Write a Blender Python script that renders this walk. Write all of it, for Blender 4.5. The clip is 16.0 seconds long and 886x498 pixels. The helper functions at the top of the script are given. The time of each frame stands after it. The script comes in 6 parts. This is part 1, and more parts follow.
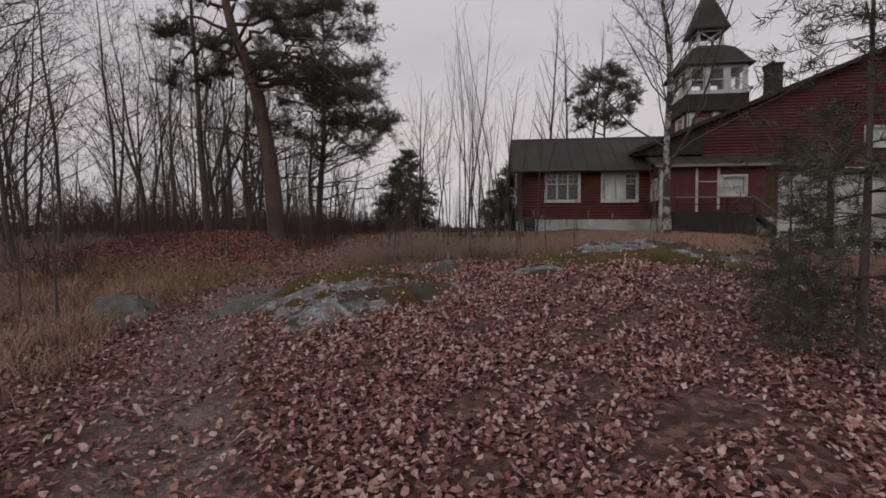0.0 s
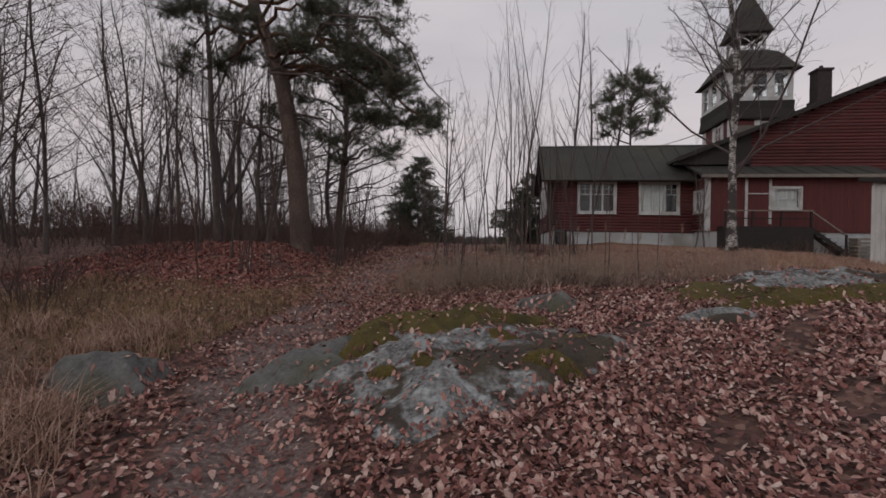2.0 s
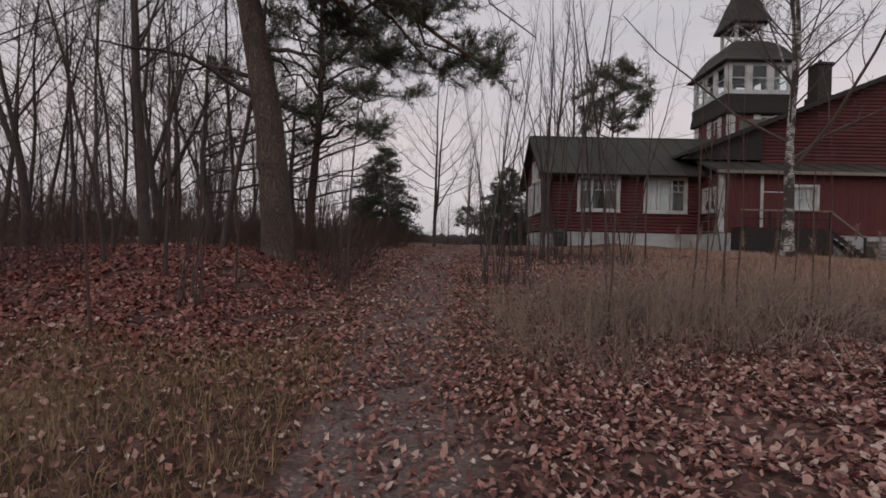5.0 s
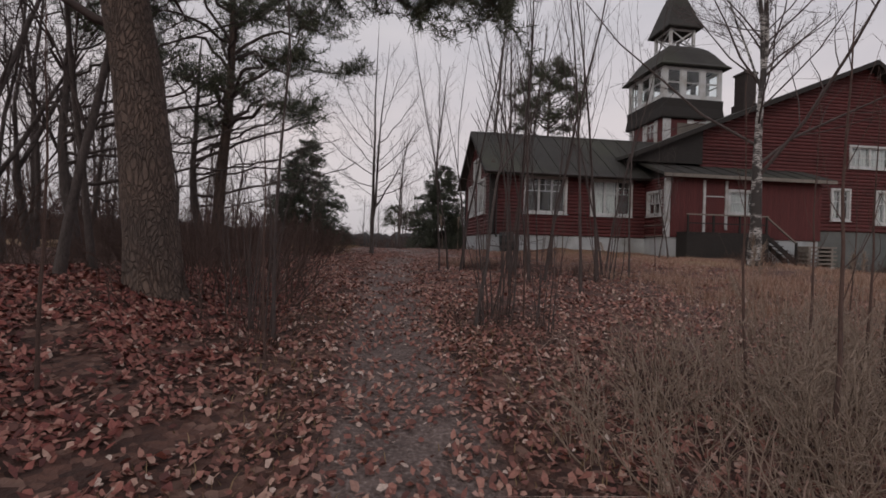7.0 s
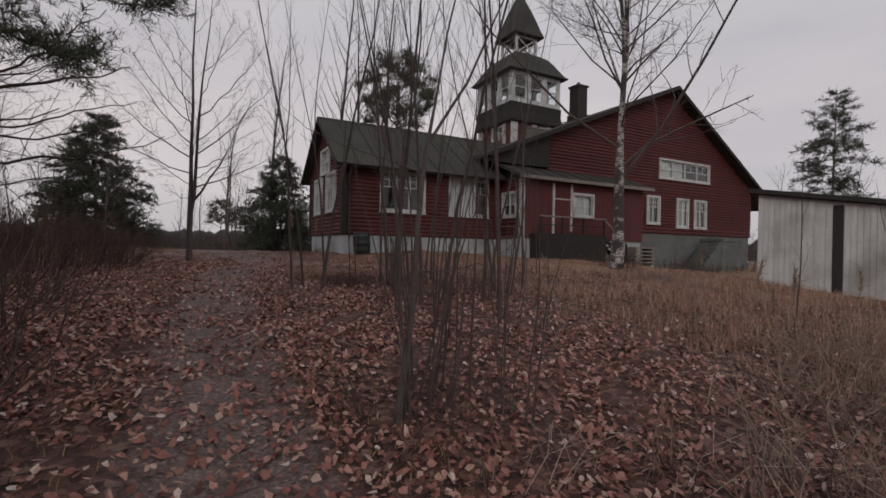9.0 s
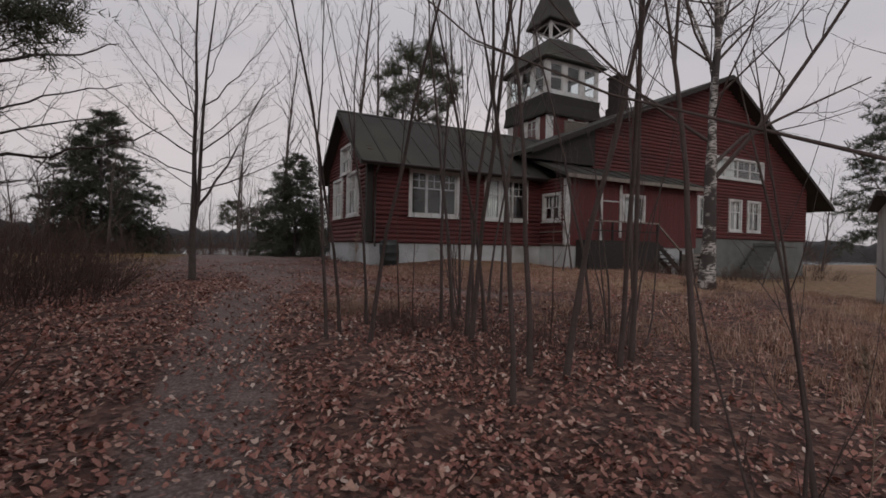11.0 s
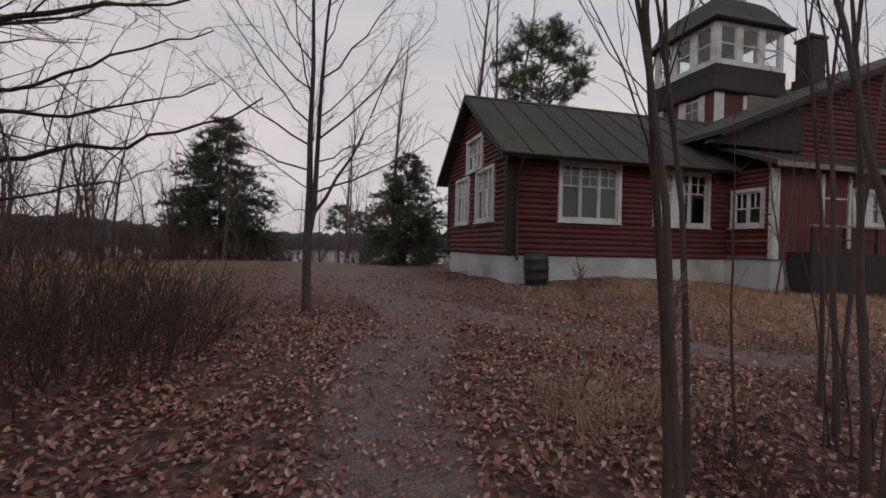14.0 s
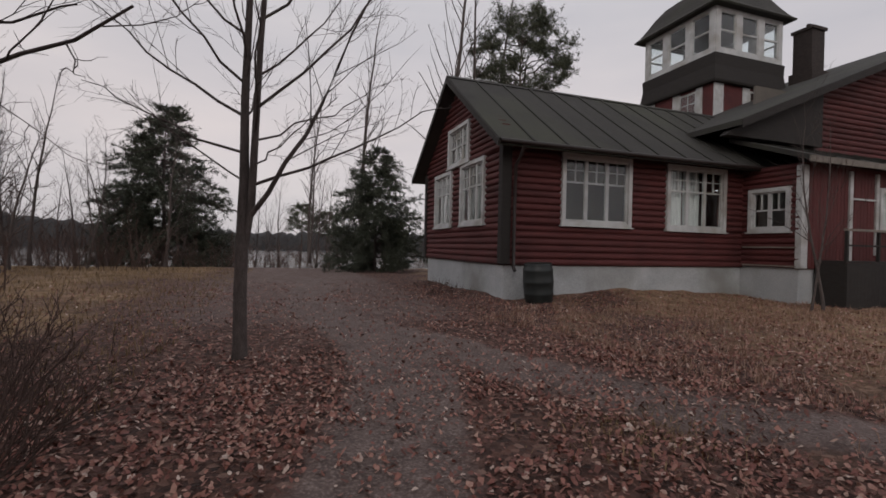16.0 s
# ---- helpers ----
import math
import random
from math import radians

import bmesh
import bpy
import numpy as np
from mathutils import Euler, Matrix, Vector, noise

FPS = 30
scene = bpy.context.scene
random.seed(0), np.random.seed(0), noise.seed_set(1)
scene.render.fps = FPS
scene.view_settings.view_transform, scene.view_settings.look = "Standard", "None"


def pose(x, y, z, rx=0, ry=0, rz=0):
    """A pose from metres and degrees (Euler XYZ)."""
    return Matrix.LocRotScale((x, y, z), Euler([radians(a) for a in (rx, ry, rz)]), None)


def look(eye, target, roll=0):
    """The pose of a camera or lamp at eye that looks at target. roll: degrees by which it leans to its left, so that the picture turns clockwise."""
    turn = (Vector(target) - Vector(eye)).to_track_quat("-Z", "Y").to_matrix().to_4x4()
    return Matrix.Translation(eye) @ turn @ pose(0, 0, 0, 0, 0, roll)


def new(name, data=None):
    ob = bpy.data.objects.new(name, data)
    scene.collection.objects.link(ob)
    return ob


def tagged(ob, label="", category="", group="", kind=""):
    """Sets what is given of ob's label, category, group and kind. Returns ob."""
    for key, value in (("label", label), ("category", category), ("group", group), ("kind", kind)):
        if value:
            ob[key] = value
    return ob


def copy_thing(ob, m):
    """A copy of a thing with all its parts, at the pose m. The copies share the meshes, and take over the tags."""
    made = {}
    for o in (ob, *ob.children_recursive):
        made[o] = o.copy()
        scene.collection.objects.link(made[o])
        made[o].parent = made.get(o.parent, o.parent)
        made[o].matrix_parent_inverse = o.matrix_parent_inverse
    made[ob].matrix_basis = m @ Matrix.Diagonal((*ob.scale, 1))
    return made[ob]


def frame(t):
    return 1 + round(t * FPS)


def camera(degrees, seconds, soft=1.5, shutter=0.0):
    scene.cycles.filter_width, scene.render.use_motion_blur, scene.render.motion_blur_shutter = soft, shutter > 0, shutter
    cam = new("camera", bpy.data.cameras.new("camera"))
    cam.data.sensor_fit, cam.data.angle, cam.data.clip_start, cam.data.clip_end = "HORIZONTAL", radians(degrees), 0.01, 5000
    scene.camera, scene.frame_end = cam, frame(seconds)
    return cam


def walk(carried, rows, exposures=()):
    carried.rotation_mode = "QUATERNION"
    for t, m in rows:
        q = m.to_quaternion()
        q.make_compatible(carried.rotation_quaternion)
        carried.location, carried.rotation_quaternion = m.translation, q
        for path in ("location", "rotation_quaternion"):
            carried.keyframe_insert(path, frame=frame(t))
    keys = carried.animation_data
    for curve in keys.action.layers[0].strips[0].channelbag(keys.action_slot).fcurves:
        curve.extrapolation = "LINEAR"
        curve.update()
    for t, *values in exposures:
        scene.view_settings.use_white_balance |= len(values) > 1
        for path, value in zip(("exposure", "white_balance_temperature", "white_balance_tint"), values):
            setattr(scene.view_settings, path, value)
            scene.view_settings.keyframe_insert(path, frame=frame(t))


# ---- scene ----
cam = camera(87.4, 16.0, soft=1.65)
METRES, EYE, TILT, LEAN, TURN = 21.0, 1.25, -1.4, -0.2, 7.4
ROWS = [
    (0.0, 0.0, 0.0, 0.0, 0.0, 0.0, 0.0),
    (0.5, -0.0171, 0.021, 0.0017, 4.45, 0.18, -0.26),
    (1.0, -0.036, 0.0453, 0.0044, 4.36, 0.57, -0.56),
    (1.5, -0.0499, 0.0716, 0.0071, 2.1, 0.67, -0.79),
    (2.0, -0.0639, 0.1007, 0.0098, 0.14, 1.14, -0.87),
    (2.5, -0.0784, 0.1281, 0.0115, -0.94, 0.85, -0.89),
    (3.0, -0.0908, 0.1593, 0.0128, -1.75, 0.71, -0.95),
    (3.5, -0.1073, 0.1884, 0.0131, -2.98, 0.69, -1.05),
    (6.0, -0.1559, 0.3453, 0.0288, -8.77, 1.04, -0.96),
    (6.5, -0.1574, 0.3751, 0.0325, -11.06, 0.84, -0.93),
    (7.0, -0.1612, 0.4034, 0.0366, -15.49, 0.92, -0.88),
    (7.5, -0.1621, 0.4276, 0.0396, -24.18, 1.22, -0.64),
    (8.0, -0.1578, 0.4593, 0.0416, -34.02, 1.24, -0.32),
    (10.5, -0.1218, 0.6117, 0.0638, -35.42, 0.67, -0.17),
    (11.0, -0.12, 0.6426, 0.0689, -33.89, 0.7, -0.21),
    (11.5, -0.1146, 0.6738, 0.0699, -31.42, 0.63, -0.28),
    (12.0, -0.113, 0.7069, 0.0731, -28.24, 0.75, -0.37),
    (12.5, -0.1104, 0.7384, 0.0773, -25.63, 0.5, -0.48),
    (13.0, -0.109, 0.7695, 0.0838, -23.77, 0.81, -0.51),
    (13.5, -0.1095, 0.8006, 0.0861, -22.66, 0.95, -0.57),
    (14.0, -0.1067, 0.8305, 0.0878, -22.5, 0.87, -0.71),
    (14.5, -0.1019, 0.8609, 0.0912, -23.0, 0.65, -0.69),
    (15.0, -0.0941, 0.8889, 0.092, -24.16, 0.49, -0.65),
    (15.5, -0.0866, 0.9184, 0.0963, -25.12, 0.71, -0.61),
    (16.0, -0.0782, 0.9465, 0.1003, -26.63, 0.9, -0.52),
]
walk(cam, [(t, pose(0, 0, EYE, TILT, LEAN, TURN) @ pose(METRES * x, METRES * y, METRES * z, 90 + pitch, roll, yaw)) for t, x, y, z, yaw, pitch, roll in ROWS], [(0.0, 0.02, 6380, 13.8), (3.5, 0.04, 6380, 13.8), (6.5, 0.11, 6380, 14.0), (10.5, 0.0, 6390, 13.0), (13.5, 0.09, 6400, 12.8), (16.0, 0.13, 6400, 12.3)])

# ---- world and light: an overcast dusk in late autumn ----
world = bpy.data.worlds.new("dusk_sky")
scene.world = world
world.use_nodes = True
wn, wl = world.node_tree.nodes, world.node_tree.links
wn.clear()
w_out = wn.new("ShaderNodeOutputWorld")
w_bg = wn.new("ShaderNodeBackground")
w_sky = wn.new("ShaderNodeTexSky")
w_sky.sky_type = "NISHITA"
w_sky.sun_disc = False
w_sky.sun_elevation = radians(25)
w_sky.sun_rotation = radians(215)
w_sky.air_density, w_sky.dust_density = 1.0, 2.0
w_gain = wn.new("ShaderNodeVectorMath")
w_gain.operation = "SCALE"
w_gain.inputs["Scale"].default_value = 1.0
wl.new(w_sky.outputs[0], w_gain.inputs[0])
w_co = wn.new("ShaderNodeTexCoord")
w_map = wn.new("ShaderNodeMapping")
w_map.inputs["Scale"].default_value = (1.0, 1.0, 4.0)
wl.new(w_co.outputs["Generated"], w_map.inputs[0])
w_noise = wn.new("ShaderNodeTexNoise")
w_noise.inputs["Scale"].default_value = 1.6
w_noise.inputs["Detail"].default_value = 5.0
wl.new(w_map.outputs[0], w_noise.inputs["Vector"])
w_ramp = wn.new("ShaderNodeValToRGB")
w_ramp.color_ramp.elements[0].position, w_ramp.color_ramp.elements[0].color = 0.3, (4.7, 4.68, 4.78, 1)
w_ramp.color_ramp.elements[1].position, w_ramp.color_ramp.elements[1].color = 0.7, (6.0, 5.75, 5.58, 1)
wl.new(w_noise.outputs["Fac"], w_ramp.inputs[0])
w_mix = wn.new("ShaderNodeMix")
w_mix.data_type = "RGBA"
w_mix.inputs["Factor"].default_value = 0.90
wl.new(w_gain.outputs[0], w_mix.inputs["A"])
wl.new(w_ramp.outputs[0], w_mix.inputs["B"])
w_sep = wn.new("ShaderNodeSeparateXYZ")
wl.new(w_co.outputs["Generated"], w_sep.inputs[0])
w_tone = wn.new("ShaderNodeValToRGB")
w_tone.color_ramp.elements[0].position, w_tone.color_ramp.elements[0].color = 0.02, (0.93, 0.90, 0.92, 1)
w_tone.color_ramp.elements[1].position, w_tone.color_ramp.elements[1].color = 0.6, (0.98, 0.99, 1.01, 1)
w_mid = w_tone.color_ramp.elements.new(0.22)
w_mid.color = (1.06, 0.99, 0.97, 1)
wl.new(w_sep.outputs["Z"], w_tone.inputs[0])
w_mul = wn.new("ShaderNodeMix")
w_mul.data_type, w_mul.blend_type = "RGBA", "MULTIPLY"
w_mul.inputs["Factor"].default_value = 1.0
wl.new(w_mix.outputs["Result"], w_mul.inputs["A"])
wl.new(w_tone.outputs[0], w_mul.inputs["B"])
wl.new(w_mul.outputs["Result"], w_bg.inputs["Color"])
w_bg.inputs["Strength"].default_value = 0.108
wl.new(w_bg.outputs[0], w_out.inputs["Surface"])

sun_data = bpy.data.lights.new("sun", "SUN")
sun_data.energy, sun_data.angle, sun_data.color = 0.5, radians(25), (1.0, 0.93, 0.86)
sun = new("sun", sun_data)
sun.matrix_world = look((-52.0, -74.2, 42.3), (0, 0, 0))

# ---- materials ----
def nodes_of(name):
    m = bpy.data.materials.new(name)
    m.use_nodes = True
    t = m.node_tree
    return m, t.nodes, t.links, t.nodes["Principled BSDF"]


def tex(n, l, scale, detail=4.0, stretch=(1, 1, 1), space="Object", kind="ShaderNodeTexNoise"):
    co = n.new("ShaderNodeTexCoord")
    mp = n.new("ShaderNodeMapping")
    mp.inputs["Scale"].default_value = stretch
    l.new(co.outputs[space], mp.inputs[0])
    t = n.new(kind)
    t.inputs["Scale"].default_value = scale
    if kind == "ShaderNodeTexNoise":
        t.inputs["Detail"].default_value = detail
    l.new(mp.outputs[0], t.inputs["Vector"])
    return t


def ramp(n, l, src, stops):
    r = n.new("ShaderNodeValToRGB")
    e = r.color_ramp.elements
    while len(e) < len(stops):
        e.new(0.5)
    for el, (p, c) in zip(e, stops):
        el.position, el.color = p, (*c, 1)
    l.new(src, r.inputs[0])
    return r


def mixed(n, l, fac, a, b, mode="MIX"):
    m = n.new("ShaderNodeMix")
    m.data_type, m.blend_type = "RGBA", mode
    for key, v in (("Factor", fac), ("A", a), ("B", b)):
        sock = m.inputs[0] if key == "Factor" else [i for i in m.inputs if i.name == key and i.type == "RGBA"][0]
        if isinstance(v, (int, float)):
            sock.default_value = v
        elif isinstance(v, tuple):
            sock.default_value = (*v, 1)
        else:
            l.new(v, sock)
    return [o for o in m.outputs if o.type == "RGBA"][0]


def bumped(n, l, bsdf, height, strength=0.4, distance=0.02):
    b = n.new("ShaderNodeBump")
    b.inputs["Strength"].default_value, b.inputs["Distance"].default_value = strength, distance
    l.new(height, b.inputs["Height"])
    l.new(b.outputs[0], bsdf.inputs["Normal"])


def surface(name, dark, light, scale=8.0, rough=0.8, stretch=(1, 1, 1), bump=0.4, fine=60.0, vary=0.0, island=False, dirt=None, metal=0.0, bump_dist=0.01):
    """A worn surface: two noises between two colours, fine grain, optional stains and a change from piece to piece."""
    m, n, l, b = nodes_of(name)
    big = tex(n, l, scale, 5.0, stretch)
    small = tex(n, l, fine, 3.0, stretch)
    c = ramp(n, l, big.outputs["Fac"], [(0.3, dark), (0.7, light)]).outputs[0]
    c = mixed(n, l, 0.35, c, ramp(n, l, small.outputs["Fac"], [(0.3, tuple(v * 0.55 for v in dark)), (0.7, light)]).outputs[0])
    if dirt:
        spots = tex(n, l, scale * 0.35, 6.0)
        c = mixed(n, l, ramp(n, l, spots.outputs["Fac"], [(0.5, (0, 0, 0)), (0.68, (0.8, 0.8, 0.8))]).outputs[0], c, dirt)
    if vary:
        if island:
            rnd = n.new("ShaderNodeNewGeometry").outputs["Random Per Island"]
        else:
            rnd = n.new("ShaderNodeObjectInfo").outputs["Random"]
        lo, hi = 1 - vary, 1 + vary
        c = mixed(n, l, 1.0, c, ramp(n, l, rnd, [(0.0, (lo, lo, lo)), (1.0, (hi, hi, hi))]).outputs[0], "MULTIPLY")
    l.new(c, b.inputs["Base Color"])
    b.inputs["Roughness"].default_value, b.inputs["Metallic"].default_value = rough, metal
    if bump:
        bumped(n, l, b, small.outputs["Fac"], bump, bump_dist)
    return m


def island_colours(name, stops, rough=0.8, through_light=0.0):
    """Many small pieces in one mesh, each in its own colour."""
    m, n, l, b = nodes_of(name)
    g = n.new("ShaderNodeNewGeometry")
    c = ramp(n, l, g.outputs["Random Per Island"], stops).outputs[0]
    t = tex(n, l, 70.0, 3.0)
    c = mixed(n, l, 0.5, c, ramp(n, l, t.outputs["Fac"], [(0.3, (0.45, 0.45, 0.45)), (0.7, (1.15, 1.15, 1.15))]).outputs[0], "MULTIPLY")
    l.new(c, b.inputs["Base Color"])
    b.inputs["Roughness"].default_value = rough
    return m


M_RED = surface("red_log_paint", (0.076, 0.017, 0.017), (0.125, 0.028, 0.027), 3.0, 0.75, (0.6, 6, 6), 0.5, 45.0, 0.12, dirt=(0.06, 0.014, 0.014))
M_REDBOARD = surface("red_board_paint", (0.078, 0.017, 0.017), (0.125, 0.027, 0.026), 3.0, 0.75, (6, 6, 0.6), 0.5, 45.0, 0.10)
M_WHITE = surface("white_trim_paint", (0.42, 0.43, 0.43), (0.62, 0.63, 0.63), 4.0, 0.55, (1, 1, 1), 0.25, 60.0, 0.04, dirt=(0.30, 0.28, 0.25))
M_PLASTER = surface("grey_white_plaster", (0.36, 0.38, 0.39), (0.52, 0.54, 0.55), 1.5, 0.9, (1, 1, 1), 0.5, 30.0, dirt=(0.22, 0.22, 0.20))
M_CONCRETE = surface("stained_grey_concrete", (0.085, 0.092, 0.088), (0.165, 0.172, 0.168), 1.2, 0.9, (1, 1, 1), 0.5, 30.0, dirt=(0.08, 0.085, 0.07))
M_ROOF = surface("dark_roofing_felt", (0.026, 0.024, 0.022), (0.046, 0.043, 0.038), 0.9, 0.85, (1, 1, 1), 0.5, 60.0, dirt=(0.048, 0.050, 0.034))
M_SEAM = surface("roof_seam_felt", (0.020, 0.020, 0.016), (0.035, 0.034, 0.027), 3.0, 0.8)
M_DARKWOOD = surface("dark_weathered_wood", (0.013, 0.011, 0.010), (0.030, 0.025, 0.022), 4.0, 0.8, (1, 1, 8), 0.4)
M_GREYWOOD = surface("grey_weathered_wood", (0.14, 0.12, 0.10), (0.28, 0.25, 0.22), 4.0, 0.85, (8, 1, 1), 0.4)
M_BRICK = surface("sooty_chimney_brick", (0.022, 0.017, 0.016), (0.055, 0.042, 0.038), 6.0, 0.9, (1, 1, 3), 0.6, 30.0)
M_SHED = surface("pale_grey_painted_boards", (0.42, 0.42, 0.41), (0.60, 0.60, 0.59), 2.0, 0.8, (3, 3, 0.5), 0.3, 40.0, 0.05, dirt=(0.24, 0.23, 0.21))
M_CURTAIN = surface("pale_curtain_cloth", (0.40, 0.41, 0.40), (0.56, 0.57, 0.56), 5.0, 0.95, (10, 10, 0.5), 0.3)
M_ROOM = surface("dim_room_wall", (0.10, 0.09, 0.08), (0.16, 0.14, 0.12), 2.0, 0.9)
M_PLASTIC = surface("dark_green_plastic", (0.012, 0.016, 0.016), (0.022, 0.028, 0.027), 5.0, 0.45, bump=0.1)
M_METALPIPE = surface("dark_brown_gutter", (0.020, 0.014, 0.013), (0.035, 0.026, 0.024), 5.0, 0.5, bump=0.1)
M_PINEBARK = surface("pine_bark", (0.05, 0.036, 0.031), (0.16, 0.11, 0.088), 5.0, 0.95, (3.5, 3.5, 0.8), 1.0, 22.0, bump_dist=0.05)
M_PINEBARK_UP = surface("pine_bark_upper", (0.06, 0.035, 0.025), (0.17, 0.09, 0.055), 6.0, 0.95, (2, 2, 1), 0.8, 25.0, bump_dist=0.03)
M_BARK = surface("grey_brown_bark", (0.060, 0.048, 0.045), (0.13, 0.106, 0.098), 8.0, 0.95, (2, 2, 0.7), 0.8, 40.0, bump_dist=0.02)
M_TWIG = surface("dark_twig_bark", (0.056, 0.043, 0.040), (0.11, 0.085, 0.079), 4.0, 0.95, bump=0.0)
M_REDTWIG = surface("reddish_twig_bark", (0.062, 0.038, 0.032), (0.13, 0.082, 0.068), 4.0, 0.95, bump=0.0)
M_NEEDLE = island_colours("pine_needles", [(0.0, (0.042, 0.052, 0.032)), (0.6, (0.075, 0.086, 0.050)), (1.0, (0.115, 0.115, 0.070))], 0.7)
M_SPRUCE = island_colours("spruce_needles", [(0.0, (0.030, 0.040, 0.027)), (1.0, (0.078, 0.086, 0.055))], 0.7)
M_LEAF = island_colours("fallen_leaves", [(0.0, (0.062, 0.022, 0.019)), (0.28, (0.150, 0.048, 0.040)), (0.55, (0.265, 0.108, 0.088)), (0.80, (0.42, 0.235, 0.195)), (1.0, (0.60, 0.45, 0.39))], 0.6)
M_LEAFDARK = island_colours("rotting_leaves", [(0.0, (0.105, 0.038, 0.028)), (0.4, (0.25, 0.090, 0.068)), (0.72, (0.39, 0.185, 0.140)), (0.93, (0.47, 0.30, 0.235)), (1.0, (0.62, 0.50, 0.43))], 0.6)
M_LEAFRED = island_colours("red_fallen_leaves", [(0.0, (0.075, 0.020, 0.017)), (0.4, (0.17, 0.042, 0.033)), (0.75, (0.29, 0.085, 0.064)), (1.0, (0.42, 0.20, 0.155))], 0.6)
M_DEADGRASS = island_colours("grey_dead_stalks", [(0.0, (0.090, 0.052, 0.042)), (0.5, (0.18, 0.108, 0.084)), (0.85, (0.29, 0.195, 0.152)), (1.0, (0.46, 0.36, 0.30))], 0.85)
M_MEADOW = island_colours("reddish_meadow_grass", [(0.0, (0.20, 0.108, 0.074)), (0.5, (0.35, 0.21, 0.150)), (1.0, (0.50, 0.36, 0.28))], 0.85)
M_GREENGRASS = island_colours("short_autumn_grass", [(0.0, (0.14, 0.096, 0.050)), (0.6, (0.26, 0.175, 0.088)), (1.0, (0.37, 0.255, 0.14))], 0.8)
M_REED = surface("pale_seed_head", (0.22, 0.16, 0.12), (0.36, 0.28, 0.22), 30.0, 0.9)


def birch_bark():
    m, n, l, b = nodes_of("birch_bark")
    lines = tex(n, l, 7.0, 6.0, (1.2, 1.2, 5.0))
    blot = tex(n, l, 2.2, 4.0, (1, 1, 1.3))
    c = ramp(n, l, lines.outputs["Fac"], [(0.42, (0.03, 0.026, 0.025)), (0.52, (0.42, 0.40, 0.38)), (0.8, (0.55, 0.53, 0.50))]).outputs[0]
    c = mixed(n, l, ramp(n, l, blot.outputs["Fac"], [(0.45, (0, 0, 0)), (0.53, (1, 1, 1))]).outputs[0], c, (0.050, 0.043, 0.040))
    l.new(c, b.inputs["Base Color"])
    b.inputs["Roughness"].default_value = 0.85
    bumped(n, l, b, lines.outputs["Fac"], 0.5, 0.02)
    return m


def plated_bark():
    m, n, l, b = nodes_of("plated_pine_bark")
    co = n.new("ShaderNodeTexCoord")
    mp = n.new("ShaderNodeMapping")
    mp.inputs["Scale"].default_value = (1.0, 1.0, 0.38)
    l.new(co.outputs["Object"], mp.inputs[0])
    warp = n.new("ShaderNodeTexNoise")
    warp.inputs["Scale"].default_value = 6.0
    l.new(mp.outputs[0], warp.inputs["Vector"])
    add = n.new("ShaderNodeVectorMath")
    add.operation = "MULTIPLY_ADD"
    l.new(warp.outputs["Color"], add.inputs[0])
    add.inputs[1].default_value = (0.20, 0.20, 0.20)
    l.new(mp.outputs[0], add.inputs[2])
    plates = n.new("ShaderNodeTexVoronoi")
    plates.feature = "DISTANCE_TO_EDGE"
    plates.inputs["Scale"].default_value = 27.0
    l.new(add.outputs[0], plates.inputs["Vector"])
    grain = tex(n, l, 40.0, 6.0, (1, 1, 0.5))
    broad = tex(n, l, 2.0, 3.0)
    c = ramp(n, l, grain.outputs["Fac"], [(0.3, (0.075, 0.055, 0.047)), (0.7, (0.20, 0.145, 0.118))]).outputs[0]
    c = mixed(n, l, 0.5, c, ramp(n, l, broad.outputs["Fac"], [(0.35, (0.085, 0.066, 0.058)), (0.65, (0.19, 0.13, 0.10))]).outputs[0])
    crack = ramp(n, l, plates.outputs["Distance"], [(0.0, (0.25, 0.25, 0.25)), (0.16, (1, 1, 1))]).outputs[0]
    c = mixed(n, l, crack, (0.070, 0.052, 0.045), c)
    l.new(c, b.inputs["Base Color"])
    b.inputs["Roughness"].default_value = 0.95
    bumped(n, l, b, crack, 0.9, 0.03)
    return m


def pane_glass():
    m, n, l, b = nodes_of("window_glass")
    b.inputs["Base Color"].default_value = (0.9, 0.95, 0.95, 1)
    b.inputs["Transmission Weight"].default_value = 1.0
    b.inputs["IOR"].default_value = 1.45
    b.inputs["Roughness"].default_value = 0.01
    wob = tex(n, l, 2.5, 2.0)
    bumped(n, l, b, wob.outputs["Fac"], 0.12, 0.03)
    return m


